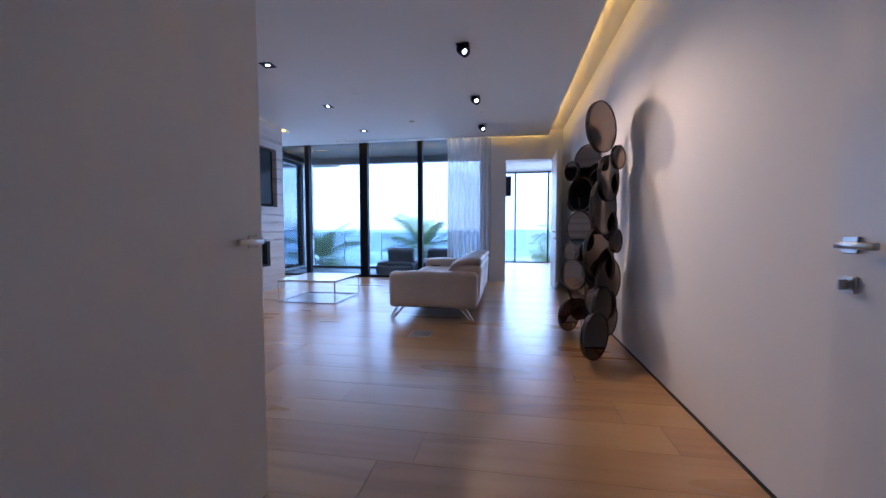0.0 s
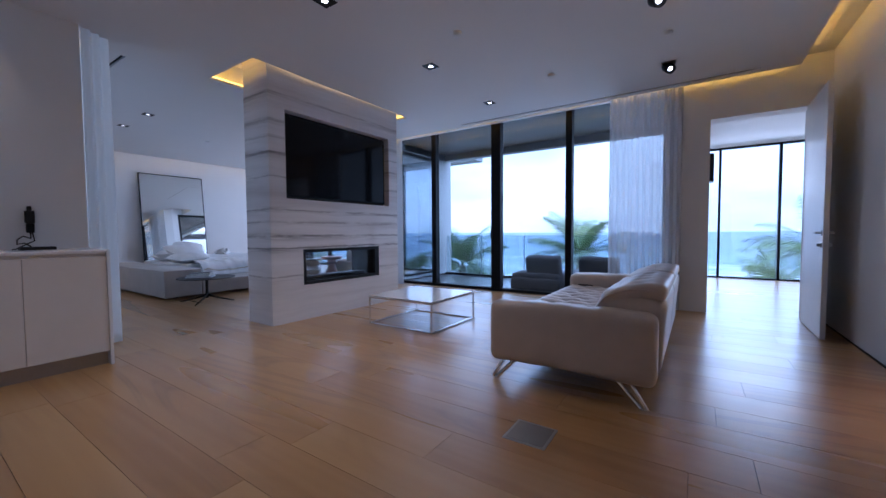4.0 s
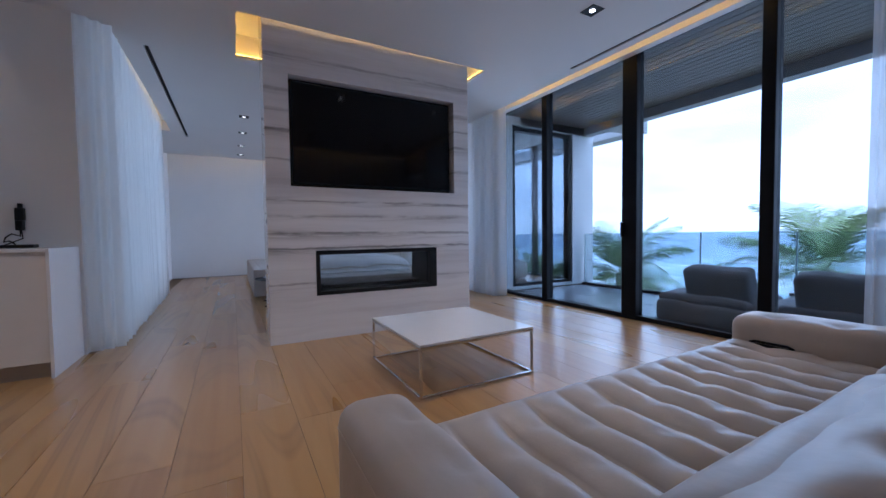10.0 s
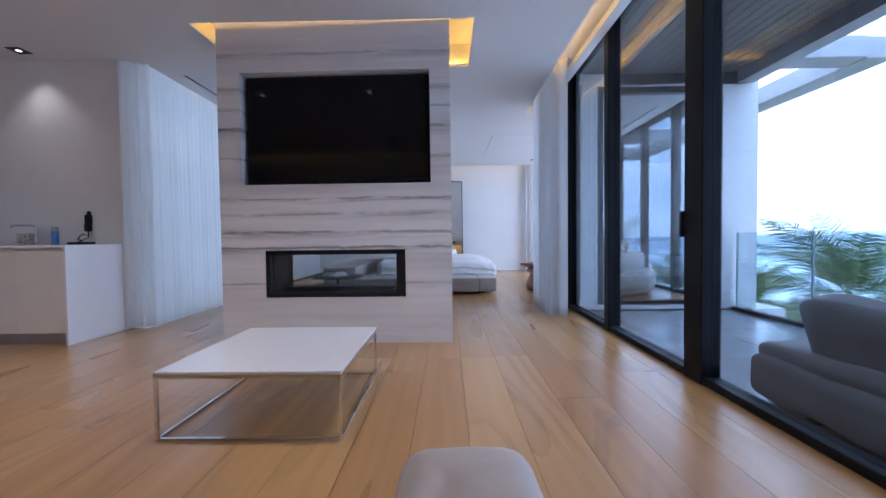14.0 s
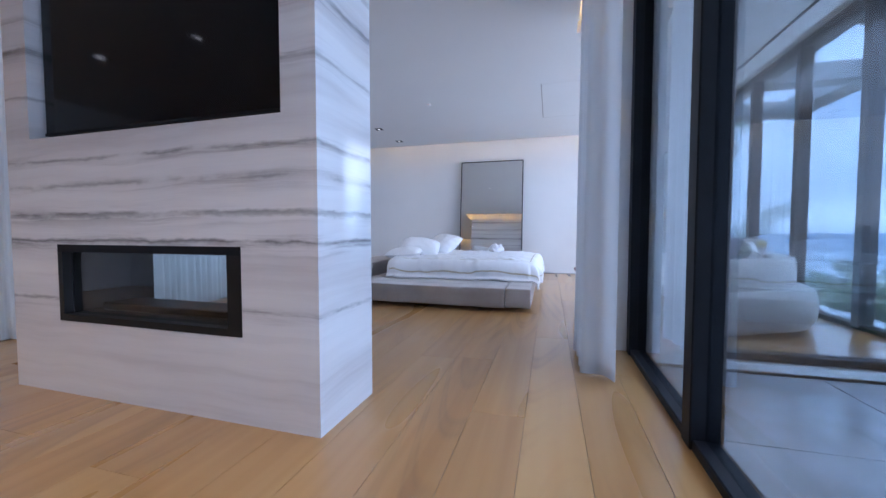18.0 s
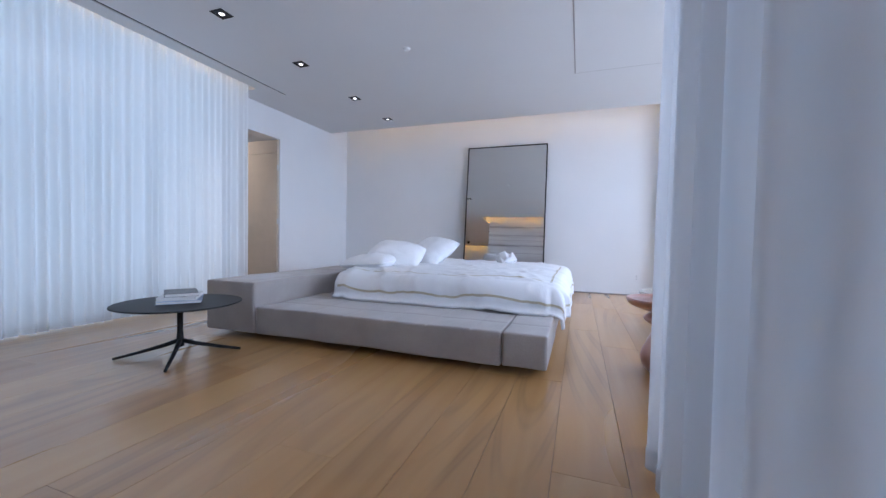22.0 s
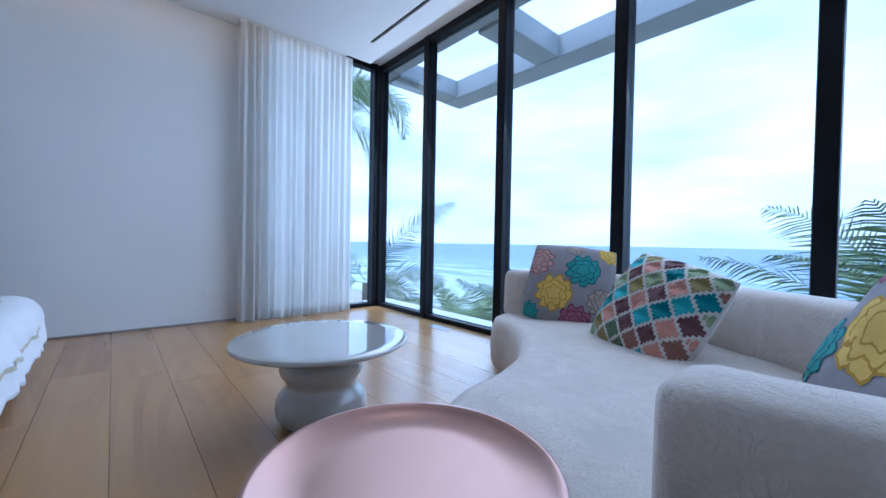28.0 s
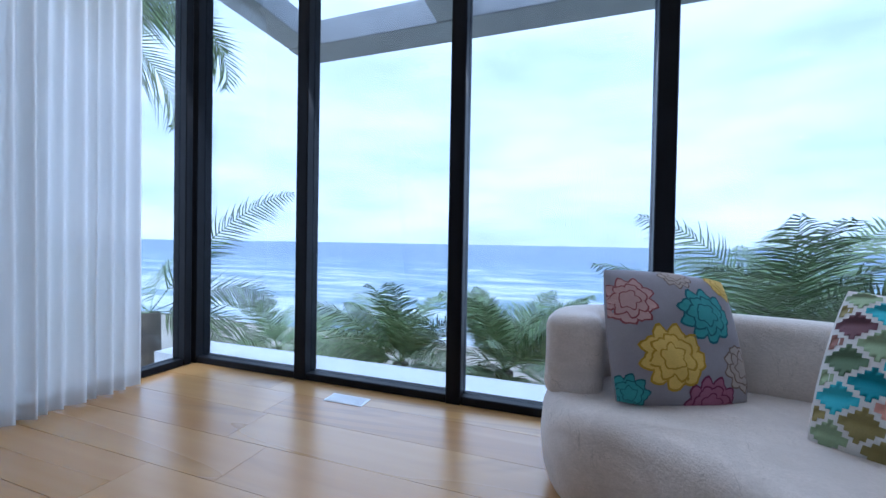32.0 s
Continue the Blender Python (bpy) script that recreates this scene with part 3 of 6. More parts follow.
structure(slab("wall_bay", (1, 2, 0), (8.86, Y_SEA + 0.15), (-0.1, TOP), (-6.32, -6.12), [(9.11, 10.72, 0.04, 3.16)], EXT_WHITE), "white rendered wall of the projecting bay, with a window", "wall")
structure(part("wall_bay_return", box(-6.42, -6.34, 8.58, 8.86, 0, TOP), WALL), "narrow white wall end beside the glass", "wall")
structure(part("wall_hall_west", box(-1.9, -1.7, -2.2, 0.1, 0, TOP), WALL), "plain hall wall", "wall")
structure(part("wall_hall_south", box(-1.9, X_ART, -2.4, -2.2, 0, TOP), WALL), "plain hall wall", "wall")

# ceiling: a thin lip below, wider light coves above it
COVES = [(-5.42, -4.40, 4.50, 7.26), (0.84, X_ART, Y_ENTRY, 8.45), (-7.27, X_ART, 8.33, 9.3), (-9.42, -5.3, 2.7, 3.42), (X_END, -11.8, 2.7, 11.3), (X_END, -6.3, 10.68, 11.4)]
WIDE = [(-5.49, -4.31, 4.39, 7.33), (0.78, X_ART, Y_ENTRY, 8.45), (-7.34, X_ART, 8.25, 9.3), (-9.42, -5.3, 2.7, 3.50), (X_END, -11.72, 2.7, 11.3), (X_END, -6.3, 10.60, 11.4)]
BALCONY = (-6.12, 1.2, 8.86, 11.3)
SLOTS = [(-3.86, 0.45, 8.17, 8.215), (-9.75, -5.55, 3.635, 3.68), (-11.35, -7.0, 10.41, 10.45)]
structure(slab("ceiling", (0, 1, 2), (X_END, X_ART), (-2.2, Y_SEA), (H, H + 0.035), COVES + SLOTS + [BALCONY], CEIL), "smooth white ceiling with lit recesses along its edges", "ceiling")
structure(slab("ceiling_void", (0, 1, 2), (X_END, X_ART), (-2.2, Y_SEA), (H + 0.035, TOP), WIDE + [BALCONY] + [(a, b, c - 0.02, d + 0.02) for a, b, c, d in SLOTS], CEIL), "white ceiling above the light recess lip", "ceiling")
structure(slab("roof_slab", (0, 1, 2), (X_END - 0.2, X_ART + 0.2), (-2.4, Y_SEA + 0.1), (TOP + 0.001, TOP + 0.3), [(-8.58, -5.32, 0.3, 2.74)], CEIL), "flat concrete roof", "roof")
for a, b, c, d in SLOTS:
    sl = thing("slot_diffuser", "narrow black linear air slot in the white ceiling", "air vent", group="linear air slots")
    part("trough", box(a, b, c, d, H + 0.03, H + 0.034), BLACK, sl)
    part("blade", box(a, b, (c + d) / 2 - 0.003, (c + d) / 2 + 0.003, H + 0.004, H + 0.03), BLACK, sl)


def led(points, glow=None):
    s = thing("cove_light_strip", "warm amber light strip on the cove ledge", "light strip", group="cove light strips")
    x0, x1, y0, y1 = points
    part("profile", box(x0, x1, y0, y1, H + 0.036, H + 0.042), STEEL, s)
    part("emitter", box(x0 + 0.004, x1 - 0.004, y0 + 0.004, y1 - 0.004, H + 0.042, H + 0.052), glow or COVE_GLOW, s)


led((-5.48, -4.46, 4.42, 4.45))
led((-5.48, -4.46, 7.27, 7.30))
led((-5.47, -5.44, 4.5, 7.2))
led((-4.38, -4.35, 4.5, 7.2), COVE_DIM)
led((0.80, 0.83, 0.4, 8.2))
led((-7.2, 0.75, 8.27, 8.30))
led((-9.4, -5.4, 3.44, 3.47), COVE_DIM)
led((-11.78, -11.75, 3.1, 10.5), COVE_DIM)
led((-11.6, -6.4, 10.62, 10.65), COVE_DIM)

# glass
glazing("window_1", "floor-to-ceiling black-framed sliding glass to the balcony", 0, Y_WIN, [-6.26, -4.87, -3.41, -2.025, -0.5], 0.0, TOP, BLACK_FRAME, GLASS, post=0.11, doubles=(2,))
glazing("window_2", "floor-to-ceiling black-framed corner glass facing the sea", 0, Y_SEA, [-12.34, -11.25, -10.06, -8.89, -7.78, -6.42], 0.0, TOP, BLACK_FRAME, GLASS, post=0.10)
glazing("window_3", "black-framed glass beside the room's corner", 1, X_END + 0.02, [9.6, Y_SEA - 0.12], 0.0, TOP, BLACK_FRAME, GLASS, post=0.06)
glazing("window_4", "black-framed bay window seen across the balcony", 1, -6.22, [9.16, 10.67], 0.05, 3.15, BLACK_FRAME, CLEAR, post=0.08)
glazing("window_5", "tall glass behind the sheer curtain", 0, Y_SOUTH - 0.1, [-9.25, -7.9, -6.55, -5.2], 0.0, TOP, WALL, MILK, post=0.06)
pull = thing("sliding_door_handle", "black recessed pull handle on the sliding glass frame", "door handle")
part("grip", box(-3.50, -3.47, 8.668, 8.70, 1.02, 1.21, 0.010, 2), BLACK_FRAME, pull)
for z in (1.05, 1.165):
    part("stand_off", box(-3.496, -3.474, 8.69, 8.712, z, z + 0.022, 0.003), BLACK_FRAME, pull)
# the courtyard wall's 6 m height is made up, to block the sun
structure(part("courtyard_sun_block", box(-8.58, -5.32, 0.1, 0.3, -0.3, 6.0), EXT_WHITE), "white courtyard wall outside the curtained glass, made extra tall to block the sun", "wall")
structure(part("courtyard_floor", box(-8.58, -5.32, 0.3, 2.74, -0.3, -0.02), CONCRETE), "grey courtyard paving", "ground")
blind = thing("roller_blind_box", "white pelmet rail above the sliding glass", "blind", kind="structure")
part("pelmet", box(-6.25, -0.45, 8.60, 8.71, 3.21, 3.29, 0.004), WALL, blind)
for a, b, c, d, z in ((0.79, X_ART, Y_ENTRY, 8.45, 3.28), (-7.33, 0.785, 8.26, 8.71, 3.30), (X_END, -11.73, 2.8, 10.55, 3.33), (-9.41, -5.31, 3.0, 3.49, 3.33)):
    structure(part("ceiling_cove", box(a, b, c, d, z, TOP - 0.002), CEIL), "white top of the light recess", "ceiling")

# the rooms behind doorways
structure(slab("wall_room_west", (1, 2, 0), (8.74, 13.6), (0, TOP), (-0.62, -0.42), [], WALL), "white wall of the next room", "wall")
structure(slab("wall_room_east", (1, 2, 0), (8.74, 13.6), (0, TOP), (3.2, 3.4), [], WALL), "white wall of the next room", "wall")
structure(part("ceiling_room", box(-0.62, 3.4, 8.74, 13.6, H - 0.012, H + 0.5), CEIL), "white ceiling of the next room", "ceiling")
structure(part("wall_room_back", box(X_ART + 0.2, 3.4, 8.5, 8.72, 0, TOP), WALL), "white wall of the next room", "wall")
glazing("window_6", "black-framed glass with a sea view in the next room", 0, 13.5, [-0.42, 0.27, 1.38, 2.5, 3.2], 0.0, H, BLACK_FRAME, GLASS, post=0.05, rail=0.05)
structure(part("floor_room", box(-0.62, 3.4, 8.46, 13.6, -0.08, -0.004), OAK), "pale oak floor of the next room", "floor")
structure(part("wall_bath_west", box(-12.4, -12.25, -0.2, 2.74, 0, TOP), TAN_STONE), "beige stone bathroom wall", "wall")
structure(part("wall_bath_south", box(-12.25, -8.6, -0.2, 0.0, 0, TOP), TAN_STONE), "beige stone bathroom wall", "wall")
structure(part("wall_bath_east", box(-8.75, -8.6, 0.0, 2.74, 0, TOP), WALL), "bathroom wall", "wall")
structure(part("floor_bath", box(-12.25, -8.75, 0.0, 2.99, -0.08, -0.004), STONE_TILE), "grey stone bathroom floor", "floor")
structure(part("baseboard_east", box(X_ART - 0.012, X_ART, 1.5, 8.45, 0.0, 0.012), BLACK), "dark shadow gap along the wall's foot", "baseboard")
structure(part("baseboard_west", box(X_END, X_END + 0.012, 3.0, 9.5, 0.0, 0.02), ALU), "grey shadow gap along the wall's foot", "baseboard")

# fireplace block with a see-through firebox and a screen recess
FX0, FX1, FY0, FY1 = -5.0, -4.46, 4.70, 7.01
fire_block = thing("fireplace_wall", "freestanding marble fireplace wall with black horizontal veins", "fireplace")
SKEW = pose(-4.73, 5.868, 0, 0, 0, -0.9) @ pose(4.73, -5.855, 0)     # the block stands a little askew


def marble_body():
    """Front and back slabs with openings, ends, and linings of the openings."""
    front = slab("marble_front", (1, 2, 0), (FY0, FY1), (0, TOP), (FX1 - 0.13, FX1), [(5.15, 6.55, 0.46, 0.93), (4.925, 6.81, 1.585, 2.69)], MARBLE, fire_block)
    back = slab("marble_back", (1, 2, 0), (FY0, FY1), (0, TOP), (FX0, FX0 + 0.10), [(5.15, 6.55, 0.46, 0.93)], MARBLE, fire_block)
    for nm, y0, y1 in (("marble_end", FY0, FY0 + 0.10), ("marble_end", FY1 - 0.10, FY1)):
        part(nm, box(FX0 + 0.10, FX1 - 0.13, y0, y1, 0, TOP), MARBLE, fire_block)
    part("recess_back", box(FX1 - 0.145, FX1 - 0.131, 4.9, 6.83, 1.56, 2.72), BLACK, fire_block)
    return front, back


marble_body()
firebox = thing("gas_fireplace", "black see-through linear gas fire set in marble", "fireplace")
part("surround_top", box(FX0 - 0.004, FX1 + 0.004, 5.15, 6.55, 0.885, 0.93), BLACK_FRAME, firebox)
part("surround_bottom", box(FX0 - 0.004, FX1 + 0.004, 5.15, 6.55, 0.46, 0.50), BLACK, firebox)
part("surround_side", box(FX0 - 0.004, FX1 + 0.004, 5.15, 5.19, 0.50, 0.885), BLACK, firebox)
part("surround_side", box(FX0 - 0.004, FX1 + 0.004, 6.46, 6.55, 0.50, 0.885), BLACK, firebox)
part("burner_tray", box(FX0 + 0.16, FX1 - 0.16, 5.26, 6.4, 0.50, 0.545, 0.006), BLACK, firebox)
part("front_glass", box(FX1 - 0.05, FX1 - 0.044, 5.19, 6.46, 0.50, 0.885), CLEAR, firebox).visible_shadow = False
part("back_glass", box(FX0 + 0.044, FX0 + 0.05, 5.19, 6.46, 0.50, 0.885), CLEAR, firebox).visible_shadow = False
tv = thing("television", "large black flat television recessed in the marble", "television")
part("casing", box(FX1 - 0.128, FX1 - 0.07, 4.955, 6.775, 1.615, 2.66, 0.008), BLACK, tv)
part("screen", box(FX1 - 0.07, FX1 - 0.066, 4.965, 6.765, 1.635, 2.65), SCREEN, tv)
part("lower_bezel", box(FX1 - 0.07, FX1 - 0.062, 4.96, 6.77, 1.617, 1.634), BLACK_FRAME, tv)
for ob in (fire_block, firebox, tv):
    ob.matrix_world = SKEW

# balcony
structure(part("balcony_slab", box(-6.12, -0.63, 8.86, 11.35, -0.35, -0.06), CONCRETE), "concrete balcony slab", "balcony")
structure(slab("balcony_soffit", (0, 1, 2), (-6.12, -0.63), (8.86, 11.06), (3.32, 3.6), [], SOFFIT), "dark boarded balcony ceiling", "ceiling")
structure(part("balcony_fascia", box(-6.12, -0.63, 11.06, 11.28, 3.155, 3.75), CONCRETE), "grey concrete roof edge", "roof edge")
structure(part("eaves_slab", box(-13.0, -6.1, 11.28, 11.75, -0.5, -0.02), EXT_WHITE), "white concrete ledge outside the glass", "ledge")
pergola = thing("pergola", "grey concrete pergola of heavy crossing beams", "pergola", kind="structure")
part("outer_beam", box(-12.78, -6.02, 12.72, 13.14, 3.42, 3.72, 0.01), CONCRETE, pergola)
part("inner_beam", box(-12.78, -6.1, 11.3, 11.55, 3.46, 3.72, 0.01), CONCRETE, pergola)
for x in (-12.78, -10.80, -8.6, -6.35):
    part("cross_beam", box(x, x + 0.36, 11.55, 12.72, 3.43, 3.72, 0.01), CONCRETE, pergola)

# ground, beach and sea
structure(part("ground", box(-900, 900, -400, 30.5, -5.2, -5.0), SAND), "pale sand and garden below the house", "ground")


def sea_material():
    m, t, b = material("sea_water")
    v = coords(t, (0.030, 0.16, 1))
    swell = node(t, "ShaderNodeTexNoise", Scale=1.4, Detail=7.0, Roughness=0.66)
    link(t, v, swell.inputs["Vector"])
    v2 = coords(t, (0.4, 0.9, 1))
    chop = node(t, "ShaderNodeTexNoise", Scale=1.2, Detail=6.0)
    link(t, v2, chop.inputs["Vector"])
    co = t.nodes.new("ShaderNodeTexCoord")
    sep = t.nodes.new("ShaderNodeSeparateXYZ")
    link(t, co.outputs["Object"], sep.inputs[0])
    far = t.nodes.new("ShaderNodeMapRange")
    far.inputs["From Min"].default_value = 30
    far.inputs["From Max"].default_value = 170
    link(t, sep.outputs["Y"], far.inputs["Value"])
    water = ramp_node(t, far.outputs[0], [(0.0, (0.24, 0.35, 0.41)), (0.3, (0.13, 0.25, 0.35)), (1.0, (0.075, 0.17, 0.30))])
    less = t.nodes.new("ShaderNodeMapRange")
    less.inputs["From Min"].default_value = 20
    less.inputs["From Max"].default_value = 150
    less.inputs["To Min"].default_value = 0.07
    less.inputs["To Max"].default_value = -0.12
    link(t, sep.outputs["Y"], less.inputs["Value"])
    add = t.nodes.new("ShaderNodeMath")
    link(t, swell.outputs["Fac"], add.inputs[0])
    link(t, less.outputs[0], add.inputs[1])
    fleck = t.nodes.new("ShaderNodeMath")
    fleck.operation = "MULTIPLY_ADD"
    link(t, chop.outputs["Fac"], fleck.inputs[0])
    fleck.inputs[1].default_value = 0.22
    link(t, add.outputs[0], fleck.inputs[2])
    foam = ramp_node(t, fleck.outputs[0], [(0.60, (0, 0, 0)), (0.70, (0.8, 0.8, 0.8))])
    col = mixed(t, water, (0.75, 0.78, 0.80), foam)
    link(t, col, b.inputs["Base Color"])
    b.inputs["Roughness"].default_value = 0.35
    bump(t, b, chop.outputs["Fac"], 0.5, 0.2)
    return m


SEA = sea_material()


def sea():
    """Water to the horizon, with long rollers near the shore."""
    ys = list(np.linspace(29.5, 120, 92)) + list(np.geomspace(124, 4200, 40))
    xs = np.concatenate([-np.geomspace(2500, 90, 20), np.linspace(-80, 80, 65), np.geomspace(90, 2500, 20)])
    verts, faces = [], []
    for y in ys:
        for x in xs:
            calm = max(0.0, 1 - (y - 26) / 110)
            roll = math.sin(0.42 * y + 1.6 * noise.noise(Vector((x * 0.02, y * 0.03, 0)))) * 0.35
            verts.append((x, y, -5.0 + calm * (roll + 0.5 * noise.noise(Vector((x * 0.06, y * 0.15, 3)))) - (0.0 if y > 32 else 0.18)))
    n = len(xs)
    for j in range(len(ys) - 1):
        for i in range(n - 1):
            q = j * n + i
            faces.append((q, q + 1, q + n + 1, q + n))
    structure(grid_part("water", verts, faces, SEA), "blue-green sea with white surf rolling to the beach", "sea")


sea()


def leaf_material(name, colour):
    m, t, b = material(name)
    info = t.nodes.new("ShaderNodeNewGeometry")
    col = ramp_node(t, info.outputs["Random Per Island"], [(0.0, tuple(c * 0.55 for c in colour)), (0.6, colour), (1.0, tuple(min(1, c * 1.7) for c in colour))])
    link(t, col, b.inputs["Base Color"])
    b.inputs["Roughness"].default_value = 0.5
    b.inputs["Transmission Weight"].default_value = 0.0
    return m


PALM = leaf_material("palm_leaf", (0.25, 0.34, 0.16))
BARK = plain("palm_trunk", (0.16, 0.13, 0.10), 0.9, vary=0.25, scale=8, bump_scale=30, bump_strength=0.5)


def palm(x, y, z, reach=2.6, fronds=16, seed=1, lean=(0, 0), ground=-5.0, wind=0.0, blades=()):
    """Trunk, and arching fronds with paired narrow leaflets."""
    rng = random.Random(seed)
    top = thing("palm_tree", "green coconut palm with feathery wind-blown fronds", "tree", pose(x, y, ground), group="palms by the beach")
    h = z - ground
    pts = [(lean[0] * (s ** 2 - 1), lean[1] * (s ** 2 - 1), h * s) for s in np.linspace(0, 1, 9)]
    part("trunk", tube(pts, [0.2 - 0.08 * s for s in np.linspace(0, 1, 9)], 10), BARK, top, smooth=True)
    verts, faces = [], []

    def tri(a, b, c):
        k = len(verts)
        verts.extend((a, b, c))
        faces.append((k, k + 1, k + 2))

    shapes = [(radians(a), radians(e), L, d, 0.9) for a, e, L, d in blades]
    for f in range(fronds):
        az = 2 * math.pi * (f + rng.uniform(-0.4, 0.4)) / fronds
        up = rng.uniform(-0.40, 1.30)
        shapes.append((az, up, reach * rng.uniform(0.8, 1.12), rng.uniform(0.35, 0.75) * (1.15 if up < 0.4 else 0.8), rng.uniform(-0.7, 0.7)))
    for az, up, L, droop, roll in shapes:
        steps = 50 if blades else 46
        prev = None
        for k in range(steps + 1):
            s = k / steps
            el = up - droop * 1.7 * s * s
            if prev is None:
                pos = Vector((0, 0, h))
            else:
                pos = prev + Vector((math.cos(az) * math.cos(el) - wind * s * 0.5, math.sin(az) * math.cos(el), math.sin(el))) * (L / steps)
            if prev is not None:
                d = (pos - prev).normalized()
                side = d.cross(Vector((0, 0, 1)))
                side = side.normalized() if side.length > 1e-3 else Vector((1, 0, 0))
                nrm = side.cross(d)
                side, nrm = side * math.cos(roll) + nrm * math.sin(roll), nrm * math.cos(roll) - side * math.sin(roll)
                w = 0.016 * (1 - s) + 0.004
                tri(prev - side * w, prev + side * w, pos)
                if s > 0.12:
                    ll = min(0.34 * L, 0.58) * math.sin(math.pi * min(1, 0.18 + 0.80 * s)) ** 0.7
                    for sg in (-1, 1):
                        tip = pos + (side * sg * 0.74 + d * 0.66 + nrm * rng.uniform(-0.15, 0.2)).normalized() * ll * rng.uniform(0.8, 1.1) - Vector((wind * 0.15, 0, ll * (0.10 + 0.26 * s)))
                        mid = pos.lerp(tip, 0.45) + nrm * 0.03
                        ww = d * 0.0125
                        tri(pos - ww, pos + ww, mid + ww)
                        tri(pos - ww, mid + ww, mid - ww)
                        tri(mid - ww, mid + ww, tip)
            prev = pos
    grid_part("crown", verts, faces, PALM, top, smooth=False)
    return top


palm(-3.15, 14.2, 0.35, 1.75, 32, 3, wind=0.35)
palm(-7.2, 13.8, -0.05, 1.9, 36, 4, wind=0.15)
palm(-10.2, 14.0, -0.70, 1.55, 34, 6)
palm(-11.8, 14.1, -0.80, 1.6, 34, 5, wind=0.2)
palm(-15.8, 15.9, -1.45, 1.7, 21, 12)
palm(-14.6, 12.3, 0.05, 2.6, 0, 8, blades=((56, 58, 2.55, 0.42), (75, 20, 1.9, 0.7), (20, 5, 1.8, 0.8), (95, -15, 1.7, 0.6), (140, 30, 2.2, 0.6), (200, 40, 2.2, 0.6), (260, 10, 2.0, 0.7)))
palm(-14.4, 11.0, 3.35, 2.3, 0, 9, blades=((12, 28, 2.1, 1.35), (42, 20, 2.2, 1.2), (70, 35, 2.0, 0.9), (-25, 20, 2.1, 1.3), (100, 45, 2.1, 0.7), (150, 20, 2.2, 0.8), (200, 35, 2.2, 0.7), (250, 10, 2.1, 0.8), (300, 30, 2.1, 0.9), (28, -15, 1.9, 0.8)))
palm(3.1, 18.2, 0.5, 2.3, 25, 10, wind=0.3)
palm(1.9, 17.2, -0.9, 2.0, 25, 11)


# ---- doors ----
def door_leaf(name, label, hinge, angle, width, height, swing=1, lever_side=(1, -1), lock=False, finish=DOOR):
    """A leaf on its hinge; closed it lies along +x from the hinge."""
    d = thing(name, label, "door", pose(hinge[0], hinge[1], 0, 0, 0, angle), kind="structure")
    part("leaf", box(0.004, width, -0.022, 0.022, 0.008, height, 0.003), finish, d)
    for s in (-1, 1):
        z = 1.11
        h = part("door_handle", lever(width - 0.065, s, z, swing), STEEL, d, "satin steel lever handle", True)
        part("rose", box(width - 0.092, width - 0.038, s * 0.0225, s * 0.031, z - 0.027, z + 0.027, 0.002), STEEL, h)
        if lock:
            k = part("lock_rose", box(width - 0.092, width - 0.038, s * 0.0225, s * 0.034, z - 0.152, z - 0.098, 0.003), STEEL, d)
            part("thumb_turn", box(width - 0.071, width - 0.059, s * 0.034, s * 0.058, z - 0.142, z - 0.108, 0.003), STEEL, k)
    for z in (0.25, height / 2, height - 0.25):
        part("hinge", box(-0.006, 0.006, -0.018, 0.03, z - 0.05, z + 0.05, 0.002), STEEL, d)
    return d


def lever(x, s, z, swing):
    bm = bmesh.new()
    add_tube(bm, [(x, s * 0.03, z), (x, s * 0.062, z)], 0.011, 10)
    add_box(bm, x - 0.128, x + 0.012, s * 0.052 if s > 0 else s * 0.070, s * 0.070 if s > 0 else s * 0.052, z - 0.011, z + 0.011, 0.003)
    return bm


door_leaf("door_1", "white flush entrance door standing open", (-1.045, 0.375), 90, 1.08, 2.74)
door_leaf("door_2", "white flush entrance door open against the wall", (1.095, 0.375), 90, 1.08, 2.74, lock=True)
door_leaf("door_3", "white flush door standing open beside the doorway", (0.945, 8.42), -91, 0.98, 2.65, lock=True)
door_leaf("door_4", "beige flush door standing open in the bathroom doorway", (-10.325, 2.985), -90, 0.80, 2.40, finish=TAN_DOOR)
over = thing("over_door_panel", "beige fixed panel above the bathroom door", "panel", pose(-10.325, 2.985, 0, 0, 0, -90), kind="structure")
part("panel", box(0.004, 0.80, -0.022, 0.022, 2.408, 2.64, 0.002), TAN_DOOR, over)


